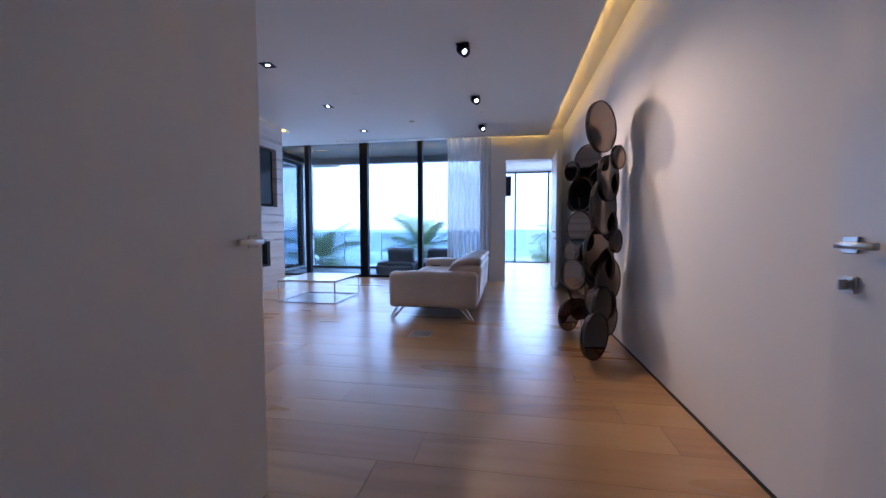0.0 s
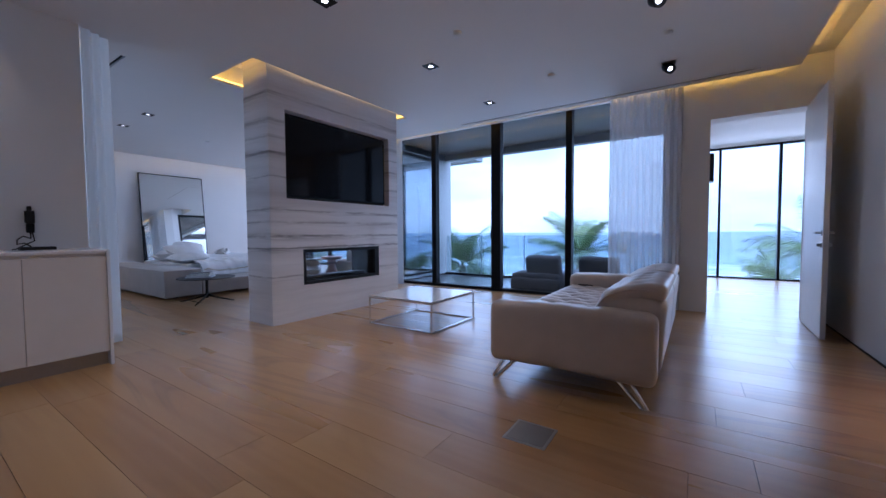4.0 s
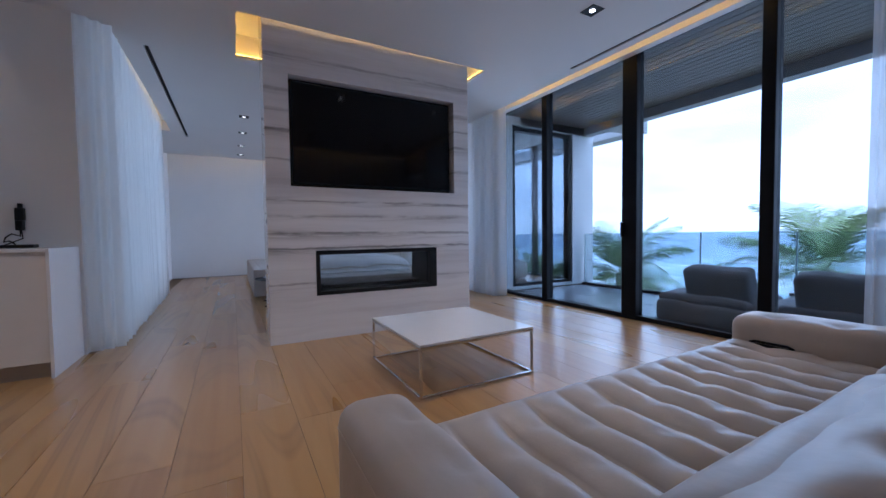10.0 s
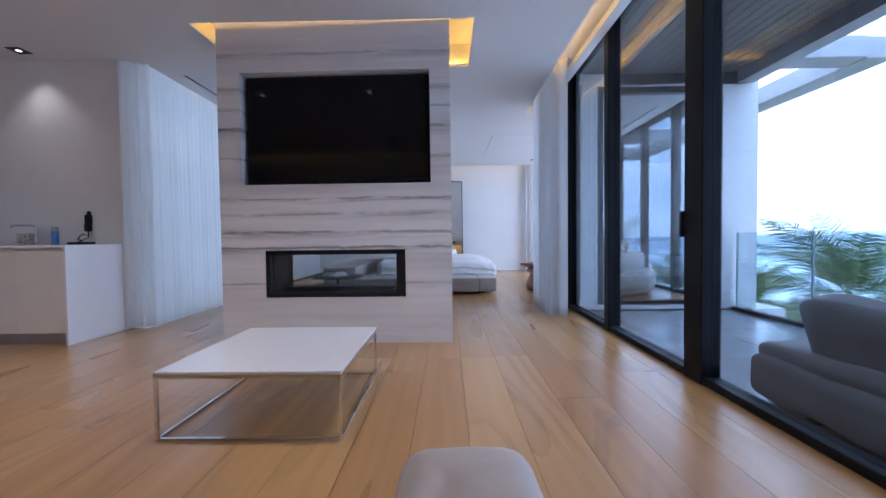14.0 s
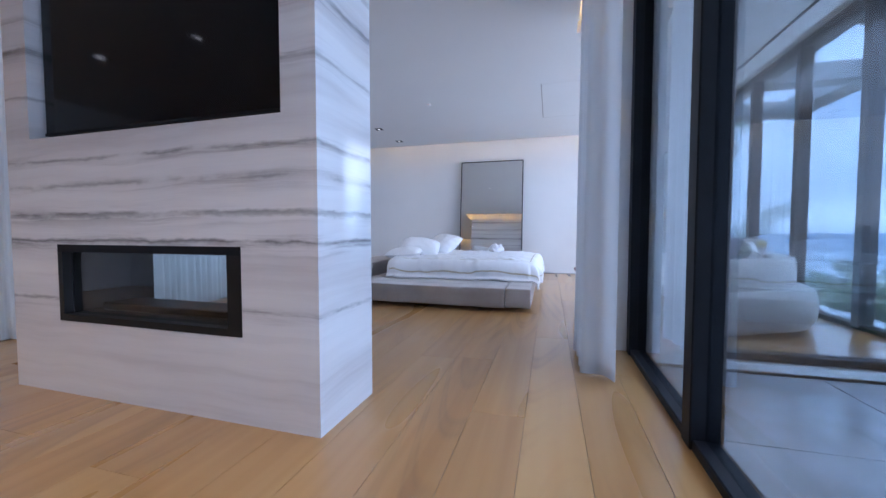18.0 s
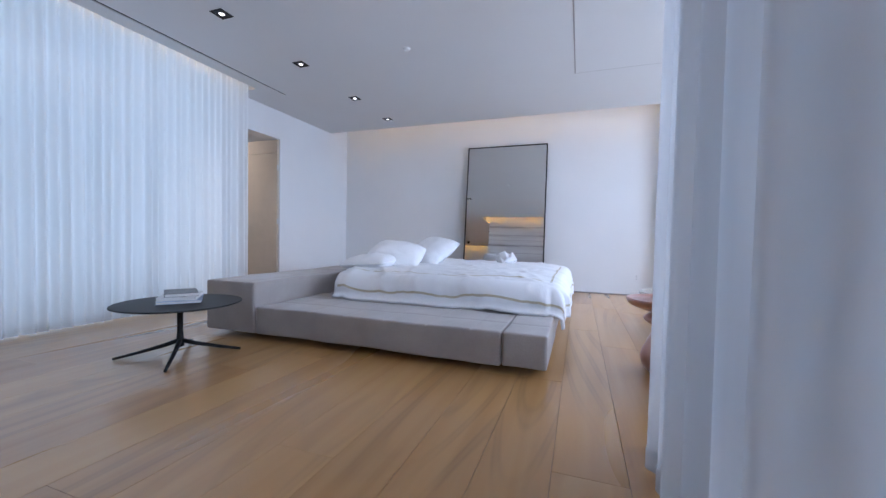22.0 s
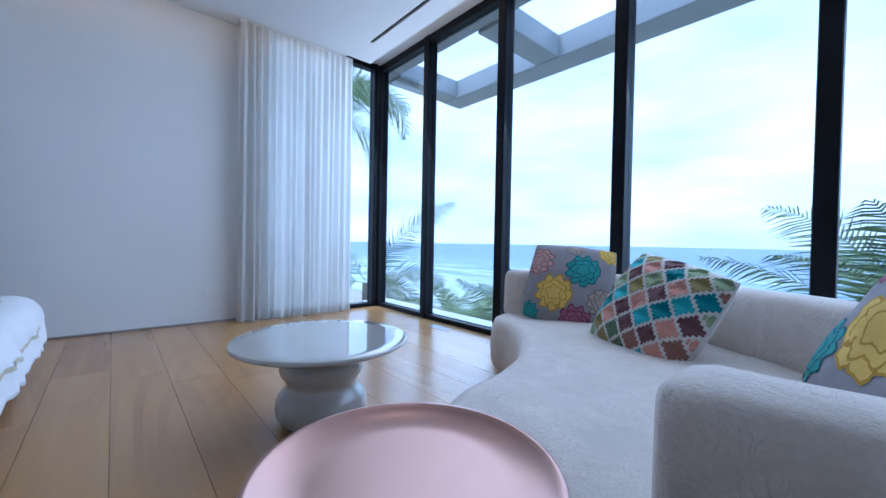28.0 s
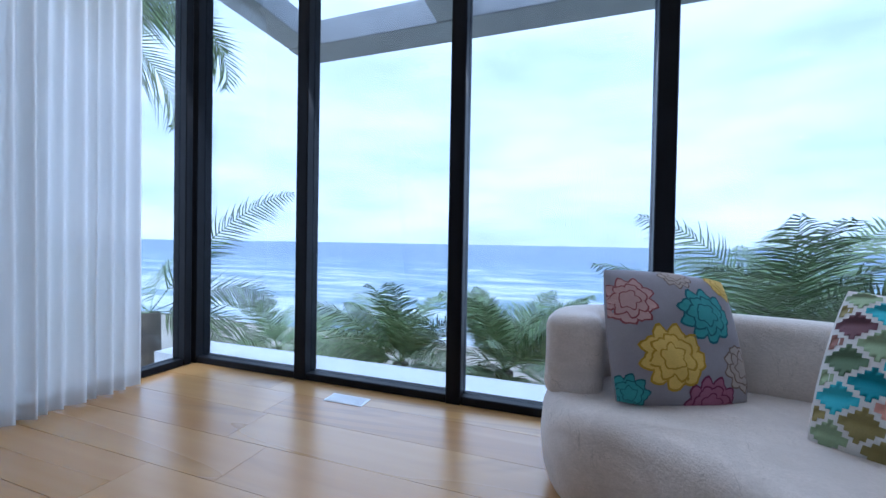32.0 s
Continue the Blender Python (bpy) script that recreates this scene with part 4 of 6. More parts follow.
# ---- ceiling fittings ----
def downlight(x, y, aim=None, power=14, cone=75, tilt_head=False, z=H, lens_mat=None, tint=(1.0, 0.88, 0.72)):
    if tilt_head:
        d = thing("ceiling_spotlight", "black adjustable ceiling spotlight turned to the wall", "spotlight", pose(x, y, z), group="wall spotlights")
        part("housing", box(-0.075, 0.075, -0.075, 0.075, 0.0, 0.006, 0.002), BLACK, d)
        way = (Vector(aim) - Vector((x, y, z))).normalized()
        m = way.to_track_quat("Z", "Y").to_matrix().to_4x4()
        head = lathe([(0.0, -0.055), (0.05, -0.055), (0.055, -0.04), (0.055, 0.065), (0.047, 0.065), (0.045, 0.045), (0.026, 0.040)], 20)
        bmesh.ops.transform(head, matrix=Matrix.Translation((0, 0, -0.05)) @ m, verts=head.verts)
        hd = part("lamp_head", head, BLACK, d, smooth=True)
        lens = lathe([(0.026, 0.0405), (0.0, 0.0405)], 20)
        bmesh.ops.transform(lens, matrix=Matrix.Translation((0, 0, -0.05)) @ m, verts=lens.verts)
        part("lens", lens, LAMP_GLOW, hd)
        start = Vector((x, y, z - 0.05)) + way * 0.075
    else:
        d = thing("recessed_downlight", "square black recessed ceiling downlight, lit", "downlight", pose(x, y, z), group="ceiling downlights")
        bm = bmesh.new()
        o, i = 0.075, 0.062
        for x0, x1, y0, y1 in ((-o, o, i, o), (-o, o, -o, -i), (-o, -i, -i, i), (i, o, -i, i)):
            add_box(bm, x0, x1, y0, y1, -0.005, 0.002)
        part("trim", bm, BLACK, d)
        part("cone", box(-i, i, -i, i, -0.002, 0.0005), BLACK, d)
        lens = lathe([(0.026, -0.004), (0.026, -0.0055), (0.0, -0.0055)], 20)
        part("lens", lens, lens_mat or LAMP_GLOW, d)
        start = Vector((x, y, z - 0.02))
        way = Vector((0, 0, -1))
    lamp = bpy.data.lights.new("spot_beam", "SPOT")
    lamp.energy, lamp.spot_size, lamp.spot_blend, lamp.shadow_soft_size = power, radians(cone), 1.0, 0.03
    lamp.color = tint
    ob = new("spot_beam", lamp)
    ob.matrix_world = look(start, start + way)
    return d


LIV, BEDP, WALLSPOT = 15, 2, 66
WARM = (1.0, 0.62, 0.30)
for y in (2.72, 4.27, 5.83, 7.39):
    downlight(-2.87, y, power=LIV, cone=110)
downlight(-0.49, 4.18, (1.15, 2.50, 1.3), WALLSPOT * 0.5, 50, True, tint=WARM)
downlight(-0.49, 5.78, (1.15, 3.45, 1.30), WALLSPOT * 1.1, 54, True, tint=WARM)
downlight(-0.49, 7.38, (1.15, 5.63, 1.25), WALLSPOT, 48, True, tint=WARM)
downlight(-0.49, 2.6, (1.15, 0.6, 1.1), WALLSPOT * 0.005, 56, True, tint=WARM)
for x in (-7.81, -8.95, -10.18, -11.27):
    downlight(x, 4.64, power=BEDP, cone=100, lens_mat=LAMP_DIM)
for x in (-8.9, -10.02, -11.1):
    downlight(x, 9.35, power=BEDP, cone=100, lens_mat=LAMP_DIM)
downlight(-4.85, 2.32, power=3, cone=100, lens_mat=LAMP_DIM)
downlight(0.6, 11.4, power=6, cone=100)
downlight(-9.9, 1.7, power=26, cone=150, tint=(1.0, 0.86, 0.68))

speaker = thing("ceiling_speaker", "square flush white ceiling speaker grille", "speaker", pose(-0.49, 4.95, H))
part("grille", box(-0.12, 0.12, -0.12, 0.12, -0.004, 0.002, 0.001), CEIL, speaker)
part("rim", box(-0.13, 0.13, -0.13, 0.13, -0.002, 0.001), WALL, speaker)
for x, y in ((-0.45, 6.55), (-1.75, 6.9), (-2.2, 5.35), (-9.0, 6.1)):
    det = thing("smoke_detector", "small white round ceiling sensor", "sensor", pose(x, y, H), group="ceiling sensors")
    part("dome", lathe([(0.045, 0.002), (0.045, -0.008), (0.03, -0.02), (0.0, -0.023)], 20), WALL, det, smooth=True)
hatch = thing("ceiling_hatch", "flush white ceiling access panel with a thin joint", "access panel", pose(0, 0, H))
part("panel", box(-10.25, -8.62, 7.94, 9.08, -0.003, 0.002), CEIL, hatch)
for x0, x1, y0, y1 in ((-10.26, -8.61, 7.925, 7.94), (-10.26, -8.61, 9.08, 9.087), (-10.262, -10.255, 7.925, 9.087)):
    part("joint", box(x0, x1, y0, y1, -0.001, 0.001), ALU, hatch)


# ---- sofa ----
def spline3(points, steps=5):
    return [Vector(p) for p in smooth_profile(points, steps)]


def tufted(y0, y1, x0, x1, channels, depth):
    def f(p, n):
        if n.z > 0.3:
            u = (p.y - y0) / (y1 - y0)
            c = abs(math.sin(math.pi * u * channels))
            rows = abs(math.sin(math.pi * (p.x - x0) / (x1 - x0) * 2.5 + 0.4))
            edge = min(1.0, max(0.0, (p.x - x0 - 0.04) / 0.16))
            p.z += depth * (c ** 0.5 - 1.0) * (0.82 + 0.18 * (1 - rows)) * edge + wrinkle(p, 9, 0.006, 1)
            k = int(u * channels)
            for j in range(3):
                bx = x0 + (x1 - x0) * (0.22 + 0.27 * j + 0.10 * (k % 2))
                by = y0 + (y1 - y0) * (k + 0.5) / channels
                p.z -= 0.014 * edge * math.exp(-((p.x - bx) ** 2 / 0.0016 + (p.y - by) ** 2 / 0.0022))
        return p
    return f


def leather_sofa():
    s = thing("sofa", "taupe tufted leather sofa with an adjustable headrest and chrome legs", "sofa", pose(-0.92, 5.865, 0))
    # local: x from -0.58 (front) to 0.57 (back), y from -1.27 to 1.27
    def soften(a, k):
        return lambda p, n: Vector((p.x, p.y, p.z + wrinkle(p, 5, a, k)))
    v, f = soft_box(0.98, 2.06, 0.20, 0.05, (4, 8, 2))
    grid_part("base", *placed((v, f), pose(0.0, 0, 0.26)), LEATHER, s)
    sy = 1.03
    vv, ff = soft_box(0.86, 2 * sy, 0.17, 0.06, (40, 200, 1), tufted(-sy, sy, -0.43, 0.43, 13, 0.07))
    grid_part("seat_cushion", *placed((vv, ff), pose(-0.145, 0, 0.40)), LEATHER, s)
    for k, (y, wide) in enumerate(((-1.105, 0.22), (1.145, 0.27))):
        def arm(p, n, y=y):
            q = Vector(p)
            q.z += 0.02 * math.cos(q.x * 2.2) + wrinkle(q, 6, 0.008, y)
            if n.z > 0.5:
                for bx in (-0.38, -0.12, 0.14):
                    q.z -= 0.022 * math.exp(-((q.x - bx) ** 2 + (q.y + math.copysign(0.05, y)) ** 2) / 0.0016)
            return q
        vv, ff = soft_box(1.14, wide, 0.46, 0.06, (24, 8, 6), arm)
        a = grid_part("armrest", *placed((vv, ff), pose(-0.01, y, 0.375)), LEATHER, s)
        side = y + math.copysign(wide / 2 + 0.0005, y)
        part("seam", tube([(-0.53, side, 0.555), (-0.2, side, 0.556), (0.2, side, 0.556), (0.51, side, 0.555)], 0.0013, 6), LEATHER, a)
        part("seam", tube([(-0.05, side, 0.19), (-0.05, side, 0.552)], 0.0012, 6), LEATHER, a)
        if k:
            part("socket_plate", box(-0.46, -0.30, y - 0.142, y - 0.128, 0.43, 0.475, 0.005, 2), BLACK, a, "black oval socket plate")
            part("socket_rim", tube([(x, y - 0.141, z) for x, z in ((-0.48, 0.452), (-0.47, 0.478), (-0.45, 0.486), (-0.31, 0.486), (-0.29, 0.478), (-0.28, 0.452), (-0.29, 0.428), (-0.31, 0.42), (-0.45, 0.42), (-0.47, 0.428), (-0.48, 0.452))], 0.007, 8), BLACK_FRAME, a)
    for y in (-0.515, 0.515):
        vv, ff = soft_box(0.42, 1.02, 0.56, 0.08, (5, 14, 8), soften(0.010, y))
        grid_part("backrest", *placed((vv, ff), pose(0.375, y, 0.445, 0, 4, 0)), LEATHER, s)
        line = spline3([(0.185, 0.49), (0.20, 0.58), (0.255, 0.665), (0.36, 0.72), (0.48, 0.74), (0.60, 0.73)])

        def head(p, n, y=y):
            u = (p.x + 0.33) / 0.66 * (len(line) - 1)
            k = min(max(int(u), 0), len(line) - 2)
            f = u - k
            a0, a1 = line[k], line[k + 1]
            d = (a1 - a0).normalized()
            c = a0 + (a1 - a0) * f
            off = p.z + wrinkle(p, 6, 0.007, y)
            if p.z > 0.02:
                for by in (-0.34, -0.11, 0.11, 0.34):
                    for bx in (-0.12, 0.12):
                        off -= 0.034 * math.exp(-((p.x - bx) ** 2 + (p.y - by) ** 2) / 0.0030)
            return Vector((c.x - d.y * off, p.y + y, c.y + d.x * off))
        vv, ff = soft_box(0.66, 1.02, 0.105, 0.05, (30, 40, 2), head)
        h = grid_part("headrest", vv, ff, LEATHER, s)
        part("seam", tube([(line[k].x - 0.052 * 0.6, y - 0.507, line[k].y + 0.012) for k in range(3, len(line) - 2)], 0.004, 6), LEATHER, h)
    for x in (-0.53, 0.47):
        for y in (-1.16, 1.16):
            d = -1 if x < 0 else 1
            pts = [(x + 0.06 * -d, y, 0.165), (x + d * 0.035, y, 0.012), (x + d * 0.0, y, 0.012), (x - d * 0.14, y, 0.165)]
            part("leg", tube([pts[0], pts[1], pts[2], pts[3]], 0.015, 8), CHROME, s, "bent chrome sled leg")
    part("frame_rail", box(-0.45, 0.45, -1.05, 1.05, 0.135, 0.165), BLACK, s)
    return s


leather_sofa()


def coffee_table():
    t = thing("coffee_table", "square low table with white glass top on a thin chrome frame", "coffee table", pose(-3.10, 5.94, 0))
    h, r = 0.485, 0.0085
    part("tabletop", box(-h, h, -h, h, 0.345, 0.362, 0.002), TABLE_WHITE, t)
    for sx in (-1, 1):
        for sy in (-1, 1):
            part("leg", box(sx * (h - r) - r, sx * (h - r) + r, sy * (h - r) - r, sy * (h - r) + r, 0.0, 0.345, 0.001), CHROME, t)
    for z in (0.0, 0.327):
        for k in (-1, 1):
            part("rail", box(-h + 2 * r, h - 2 * r, k * (h - r) - r, k * (h - r) + r, z, z + 0.017, 0.001), CHROME, t)
            part("rail", box(k * (h - r) - r, k * (h - r) + r, -h + 2 * r, h - 2 * r, z, z + 0.017, 0.001), CHROME, t)


coffee_table()

# ---- disc mirror sculpture ----
def disc_sculpture():
    s = thing("disc_sculpture", "tall screen of overlapping smoked mirror discs leaning by the wall", "sculpture")
    # (across, height, radius): discs that face the room, and discs turned to the lit wall
    roomward = [(0.85, 1.87, 0.205), (0.68, 1.78, 0.108), (0.77, 1.53, 0.185), (0.72, 1.45, 0.104), (0.90, 1.49, 0.27), (0.76, 1.17, 0.184), (0.71, 0.91, 0.117), (0.88, 0.72, 0.305), (0.71, 0.67, 0.17), (0.84, 0.50, 0.25), (0.94, 0.16, 0.134), (0.97, 2.10, 0.094), (0.78, 0.26, 0.109)]
    wallward = [(0.88, 2.13, 0.242), (1.02, 1.83, 0.112), (0.95, 1.64, 0.22), (0.93, 1.71, 0.144), (0.90, 1.37, 0.262), (1.00, 1.05, 0.112), (0.88, 0.94, 0.25), (0.98, 0.66, 0.22), (0.89, 0.44, 0.181), (1.01, 0.27, 0.17)]
    rng = random.Random(4)
    spots = []
    for k, (x, z, r) in enumerate(roomward):
        spots.append((x, 4.36 - 0.055 * (k % 3) - 0.02 * (k % 2), z, 2 * r, -56 + rng.uniform(-5, 5)))
    for k, (x, z, r) in enumerate(wallward):
        spots.append((x, 3.86 - 0.06 * (k % 3) + (0.10 if k in (2, 7, 9) else 0), z, 2 * r, 50 + rng.uniform(-5, 5)))
    spots += [(0.77, 3.46, 0.22, 0.42, 48), (0.70, 4.42, 0.19, 0.36, 46)]
    # added rear layer: stands in for dark reflections seen in the wallward mirrors
    for x, z, r in ((0.98, 1.60, 0.19), (0.97, 1.20, 0.20), (0.96, 0.80, 0.22), (0.98, 0.42, 0.20)):
        spots.append((x - 0.04, 4.06, z, 2 * r, -60 + rng.uniform(-5, 5)))
    for x, y, z, dia, turn in spots:
        r = dia / 2
        m = Matrix.Translation((x, y, z)) @ pose(0, 0, 0, 90, 0, turn)
        body = lathe([(0.0, -0.024), (r - 0.004, -0.024), (r, -0.018), (r, 0.014), (r - 0.012, 0.014), (r - 0.012, 0.010)], 40)
        bmesh.ops.transform(body, matrix=m, verts=body.verts)
        d = part("disc", body, MIRROR_DARK, s, smooth=False)
        face = lathe([(r - 0.012, 0.0105), (0.0, 0.0105)], 40)
        bmesh.ops.transform(face, matrix=m, verts=face.verts)
        part("mirror_face", face, MIRROR_SMOKE, d)
    part("rear_rod", tube([(0.92, 3.98, 0.0), (0.92, 3.98, 2.1)], 0.010, 8), STEEL, s)
    part("rear_rod", tube([(0.84, 4.46, 0.0), (0.84, 4.46, 1.95)], 0.010, 8), STEEL, s)
    part("cross_rod", tube([(0.92, 3.98, 1.1), (0.84, 4.46, 1.1)], 0.008, 8), STEEL, s)


disc_sculpture()

# ---- kitchenette ----
CAB_Y1 = 3.17
for k in range(4):
    y1 = CAB_Y1 - 0.025 - 0.5 * k
    y0 = max(y1 - 0.5, 0.9)
    c = thing("base_cabinet", "cream lacquer base cabinet with a handleless door", "cabinet", group="kitchenette cabinets")
    part("carcass", box(-5.09, -4.462, y0, y1, 0.12, 0.985), LACQUER, c)
    part("door", box(-4.461, -4.44, y0 + 0.0015, y1 - 0.0015, 0.125, 0.955, 0.0015), LACQUER, c)
    part("plinth", box(-5.05, -4.50, y0, y1, 0.0, 0.119), ALU, c)
endp = thing("cabinet_end_panel", "white quartz end panel of the low cabinets", "panel")
part("panel", box(-5.095, -4.43, CAB_Y1 - 0.024, CAB_Y1, 0.0, 1.012, 0.002), QUARTZ, endp)
top = thing("countertop", "thin white quartz worktop on the low cabinets", "countertop")
part("worktop", box(-5.095, -4.43, 0.9, CAB_Y1 - 0.0245, 0.986, 1.012, 0.002), QUARTZ, top)
tap = thing("faucet", "slim chrome right-angled tap on the worktop", "faucet", pose(-4.93, 2.33, 1.012))
part("spout", tube([(0, 0, 0.0), (0, 0, 0.205), (0, -0.012, 0.218), (0, -0.04, 0.222), (0, -0.26, 0.222), (0, -0.275, 0.212), (0, -0.275, 0.20)], 0.011, 10), CHROME, tap, smooth=True)
part("base_ring", lathe([(0.0, 0.0), (0.022, 0.0), (0.022, 0.012), (0.012, 0.014)], 18), CHROME, tap)
can = thing("spray_can", "white and blue aerosol can on the worktop", "spray can", pose(-4.98, 2.50, 1.012))
part("body", lathe([(0.0, 0.0), (0.031, 0.0), (0.033, 0.004), (0.033, 0.14), (0.028, 0.155)], 24), plain("can_blue", (0.10, 0.26, 0.62), 0.3, 0.3, vary=0.35, scale=30), can, "blue printed body", True)
part("cap", lathe([(0.0275, 0.155), (0.029, 0.158), (0.029, 0.2), (0.025, 0.206), (0.0, 0.206)], 24), GLOSS_WHITE, can, "white cap", True)
tin = thing("patterned_tin", "small patterned silver box on the worktop", "tin", pose(-4.97, 2.19, 1.012))
part("body", box(-0.05, 0.05, -0.07, 0.07, 0.0, 0.115, 0.008, 2), plain("tin_print", (0.42, 0.40, 0.38), 0.35, 0.4, vary=0.8, scale=45), tin)
part("lid", box(-0.052, 0.052, -0.072, 0.072, 0.116, 0.135, 0.006, 2), STEEL, tin)
charger = thing("phone_charger", "black plug, cable and cradle on the worktop", "charger", pose(-5.0, 2.80, 1.012))
part("cradle", box(-0.02, 0.10, -0.09, 0.13, 0.0, 0.028, 0.008, 2), BLACK, charger)
part("plug", box(-0.098, -0.055, -0.03, 0.03, 0.235, 0.345, 0.008, 2), BLACK, charger)
part("adapter", box(-0.098, -0.04, -0.024, 0.024, 0.15, 0.235, 0.008, 2), BLACK, charger)
part("socket_cap", box(-0.098, -0.07, -0.015, 0.015, 0.345, 0.385, 0.006, 2), BLACK, charger)
part("cable", tube([(-0.07, 0, 0.15), (-0.065, 0.0, 0.10), (-0.055, -0.05, 0.12), (-0.045, -0.085, 0.09), (-0.03, -0.09, 0.05), (-0.01, -0.05, 0.06), (0.0, -0.01, 0.03)], 0.006, 8), BLACK, charger, smooth=True)
part("cable", tube([(-0.06, 0.01, 0.15), (-0.05, 0.02, 0.08), (-0.02, -0.06, 0.035), (0.02, -0.10, 0.012), (0.06, -0.13, 0.008)], 0.005, 8), BLACK, charger, smooth=True)

box_floor = thing("floor_box", "brushed metal floor socket cover set in the oak", "floor socket", pose(-0.93, 4.05, 0))
part("frame", box(-0.12, 0.12, -0.12, 0.12, 0.0, 0.004, 0.001), STEEL, box_floor)
part("lid", box(-0.105, 0.105, -0.105, 0.105, 0.0042, 0.006, 0.001), ALU, box_floor)
fg = thing("floor_grille", "small flush metal floor vent by the window", "floor vent", pose(-10.72, 10.95, 0))
part("frame", box(-0.14, 0.14, -0.06, 0.06, 0.0, 0.004, 0.001), STEEL, fg)
for k in range(7):
    part("slat", box(-0.125, 0.125, -0.05 + k * 0.0155, -0.042 + k * 0.0155, 0.0041, 0.006), STEEL, fg)

# ---- curtains ----
curtain("sheer_curtain", "white sheer curtain hanging beside the doorway", ((-1.33, 8.47), (-0.36, 8.40)), 0.01, 3.27, SHEER, 0.085, 0.036, seed=2)
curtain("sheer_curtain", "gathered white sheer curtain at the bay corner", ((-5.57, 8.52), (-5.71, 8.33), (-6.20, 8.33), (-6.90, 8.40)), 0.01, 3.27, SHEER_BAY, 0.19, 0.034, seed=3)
curtain("sheer_curtain", "long white sheer curtain glowing with daylight", ((-5.115, 3.20), (-5.24, 3.43), (-5.45, 3.40), (-9.40, 3.27)), 0.01, 3.30, SHEER_DENSE, 0.095, 0.034, seed=4)
curtain("sheer_curtain", "white sheer curtain drawn partly over the side window", ((-12.2, 9.30), (-12.2, 10.64)), 0.01, 3.31, SHEER_MID, 0.078, 0.036, seed=5)

wallbox = thing("hanging_speaker", "black boxy loudspeaker hung from the next room's ceiling", "speaker", pose(-0.08, 12.2, 2.50))
part("cabinet", box(-0.19, 0.19, -0.16, 0.16, -0.30, 0.30, 0.01, 2), BLACK, wallbox)
part("bracket", box(-0.03, 0.03, -0.03, 0.03, 0.30, 0.63, 0.004), BLACK, wallbox)
part("grille", box(-0.17, 0.17, -0.166, -0.161, -0.28, 0.28), BLACK_FRAME, wallbox)

# ---- bathroom seen through the doorway ----
vanity = thing("bathroom_vanity", "dark bathroom cabinet with a beige stone top", "vanity", pose(-11.2, 0.0, 0))
part("body", box(-1.0, 0.9, 0.004, 0.50, 0.10, 0.74), BLACK, vanity)
part("worktop", box(-1.0, 0.92, 0.004, 0.52, 0.745, 0.86, 0.004), TAN_STONE, vanity)
for k in range(4):
    part("drawer_front", box(-0.99 + k * 0.475, -0.525 + k * 0.475, 0.501, 0.519, 0.12, 0.70, 0.002), BLACK_FRAME, vanity)
splash = thing("marble_splashback", "veined marble panel above the vanity", "wall panel")
part("panel", box(-12.2, -10.3, 0.004, 0.03, 1.05, 2.15, 0.002), MARBLE, splash)
bar = thing("light_bar", "thin bright light bar over the vanity", "wall light", pose(-11.6, 0.05, 2.33))
part("housing", box(-0.6, 0.6, -0.045, 0.03, 0.012, 0.03, 0.002), STEEL, bar)
part("diffuser", box(-0.59, 0.59, -0.01, 0.028, -0.012, 0.0115), LAMP_GLOW, bar)
hw = thing("window_7", "small high bathroom window with a dark frame", "window", pose(-11.75, 0.0, 0), kind="structure")
part("window_frame", box(-0.40, 0.40, 0.004, 0.03, 2.46, 3.04), BLACK_FRAME, hw)
# daylight here is the pane's own glow; the wall behind is solid
part("pane", box(-0.36, 0.36, 0.031, 0.034, 2.50, 3.0), glowing("glowing_daylight_pane", (0.55, 0.70, 0.85), 0.25), hw)


# ---- bed ----
def tile_seams(step, depth):
    def f(p, n):
        if n.z > 0.4:
            g = min(abs(((p.x / step) % 1) - 0.5), abs(((p.y / step) % 1) - 0.5))
            p.z -= depth * math.exp(-(g * step) ** 2 / 0.0001)
        p.z += wrinkle(p, 3, 0.008, 2)
        return p
    return f


def bed():
    b = thing("bed", "low grey linen platform bed with a side bolster", "bed")
    # platform modules
    def module(nm, x0, x1, y0, y1, z0, z1, r=0.045, cells=(16, 16, 3), shape=None, label=""):
        vv, ff = soft_box(x1 - x0, y1 - y0, z1 - z0, r, cells, shape or tile_seams(0.36, 0.007))
        return grid_part(nm, *placed((vv, ff), pose((x0 + x1) / 2, (y0 + y1) / 2, (z0 + z1) / 2)), BED_FABRIC, b, label)

    module("end_bench", -8.60, -7.61, 5.30, 7.54, 0.055, 0.30, 0.018, cells=(70, 130, 3))
    module("corner_module", -8.60, -7.61, 7.548, 7.86, 0.055, 0.30, 0.018, cells=(60, 22, 3))
    module("side_bolster", -10.9, -7.60, 4.70, 5.29, 0.055, 0.52, 0.022, cells=(130, 40, 5))
    module("mattress_base", -11.0, -8.605, 5.30, 7.86, 0.06, 0.30, cells=(20, 20, 3))
    for x in (-7.95, -9.4, -10.75):
        for y in (4.98, 7.55):
            part("foot", box(x - 0.04, x + 0.04, y - 0.04, y + 0.04, 0.0, 0.075), BLACK, b)
    m = thing("mattress", "white mattress on the platform bed", "mattress")
    vv, ff = soft_box(2.25, 2.28, 0.24, 0.06, (10, 10, 3))
    grid_part("body", *placed((vv, ff), pose(-9.78, 6.62, 0.42)), LINEN, m)


bed()


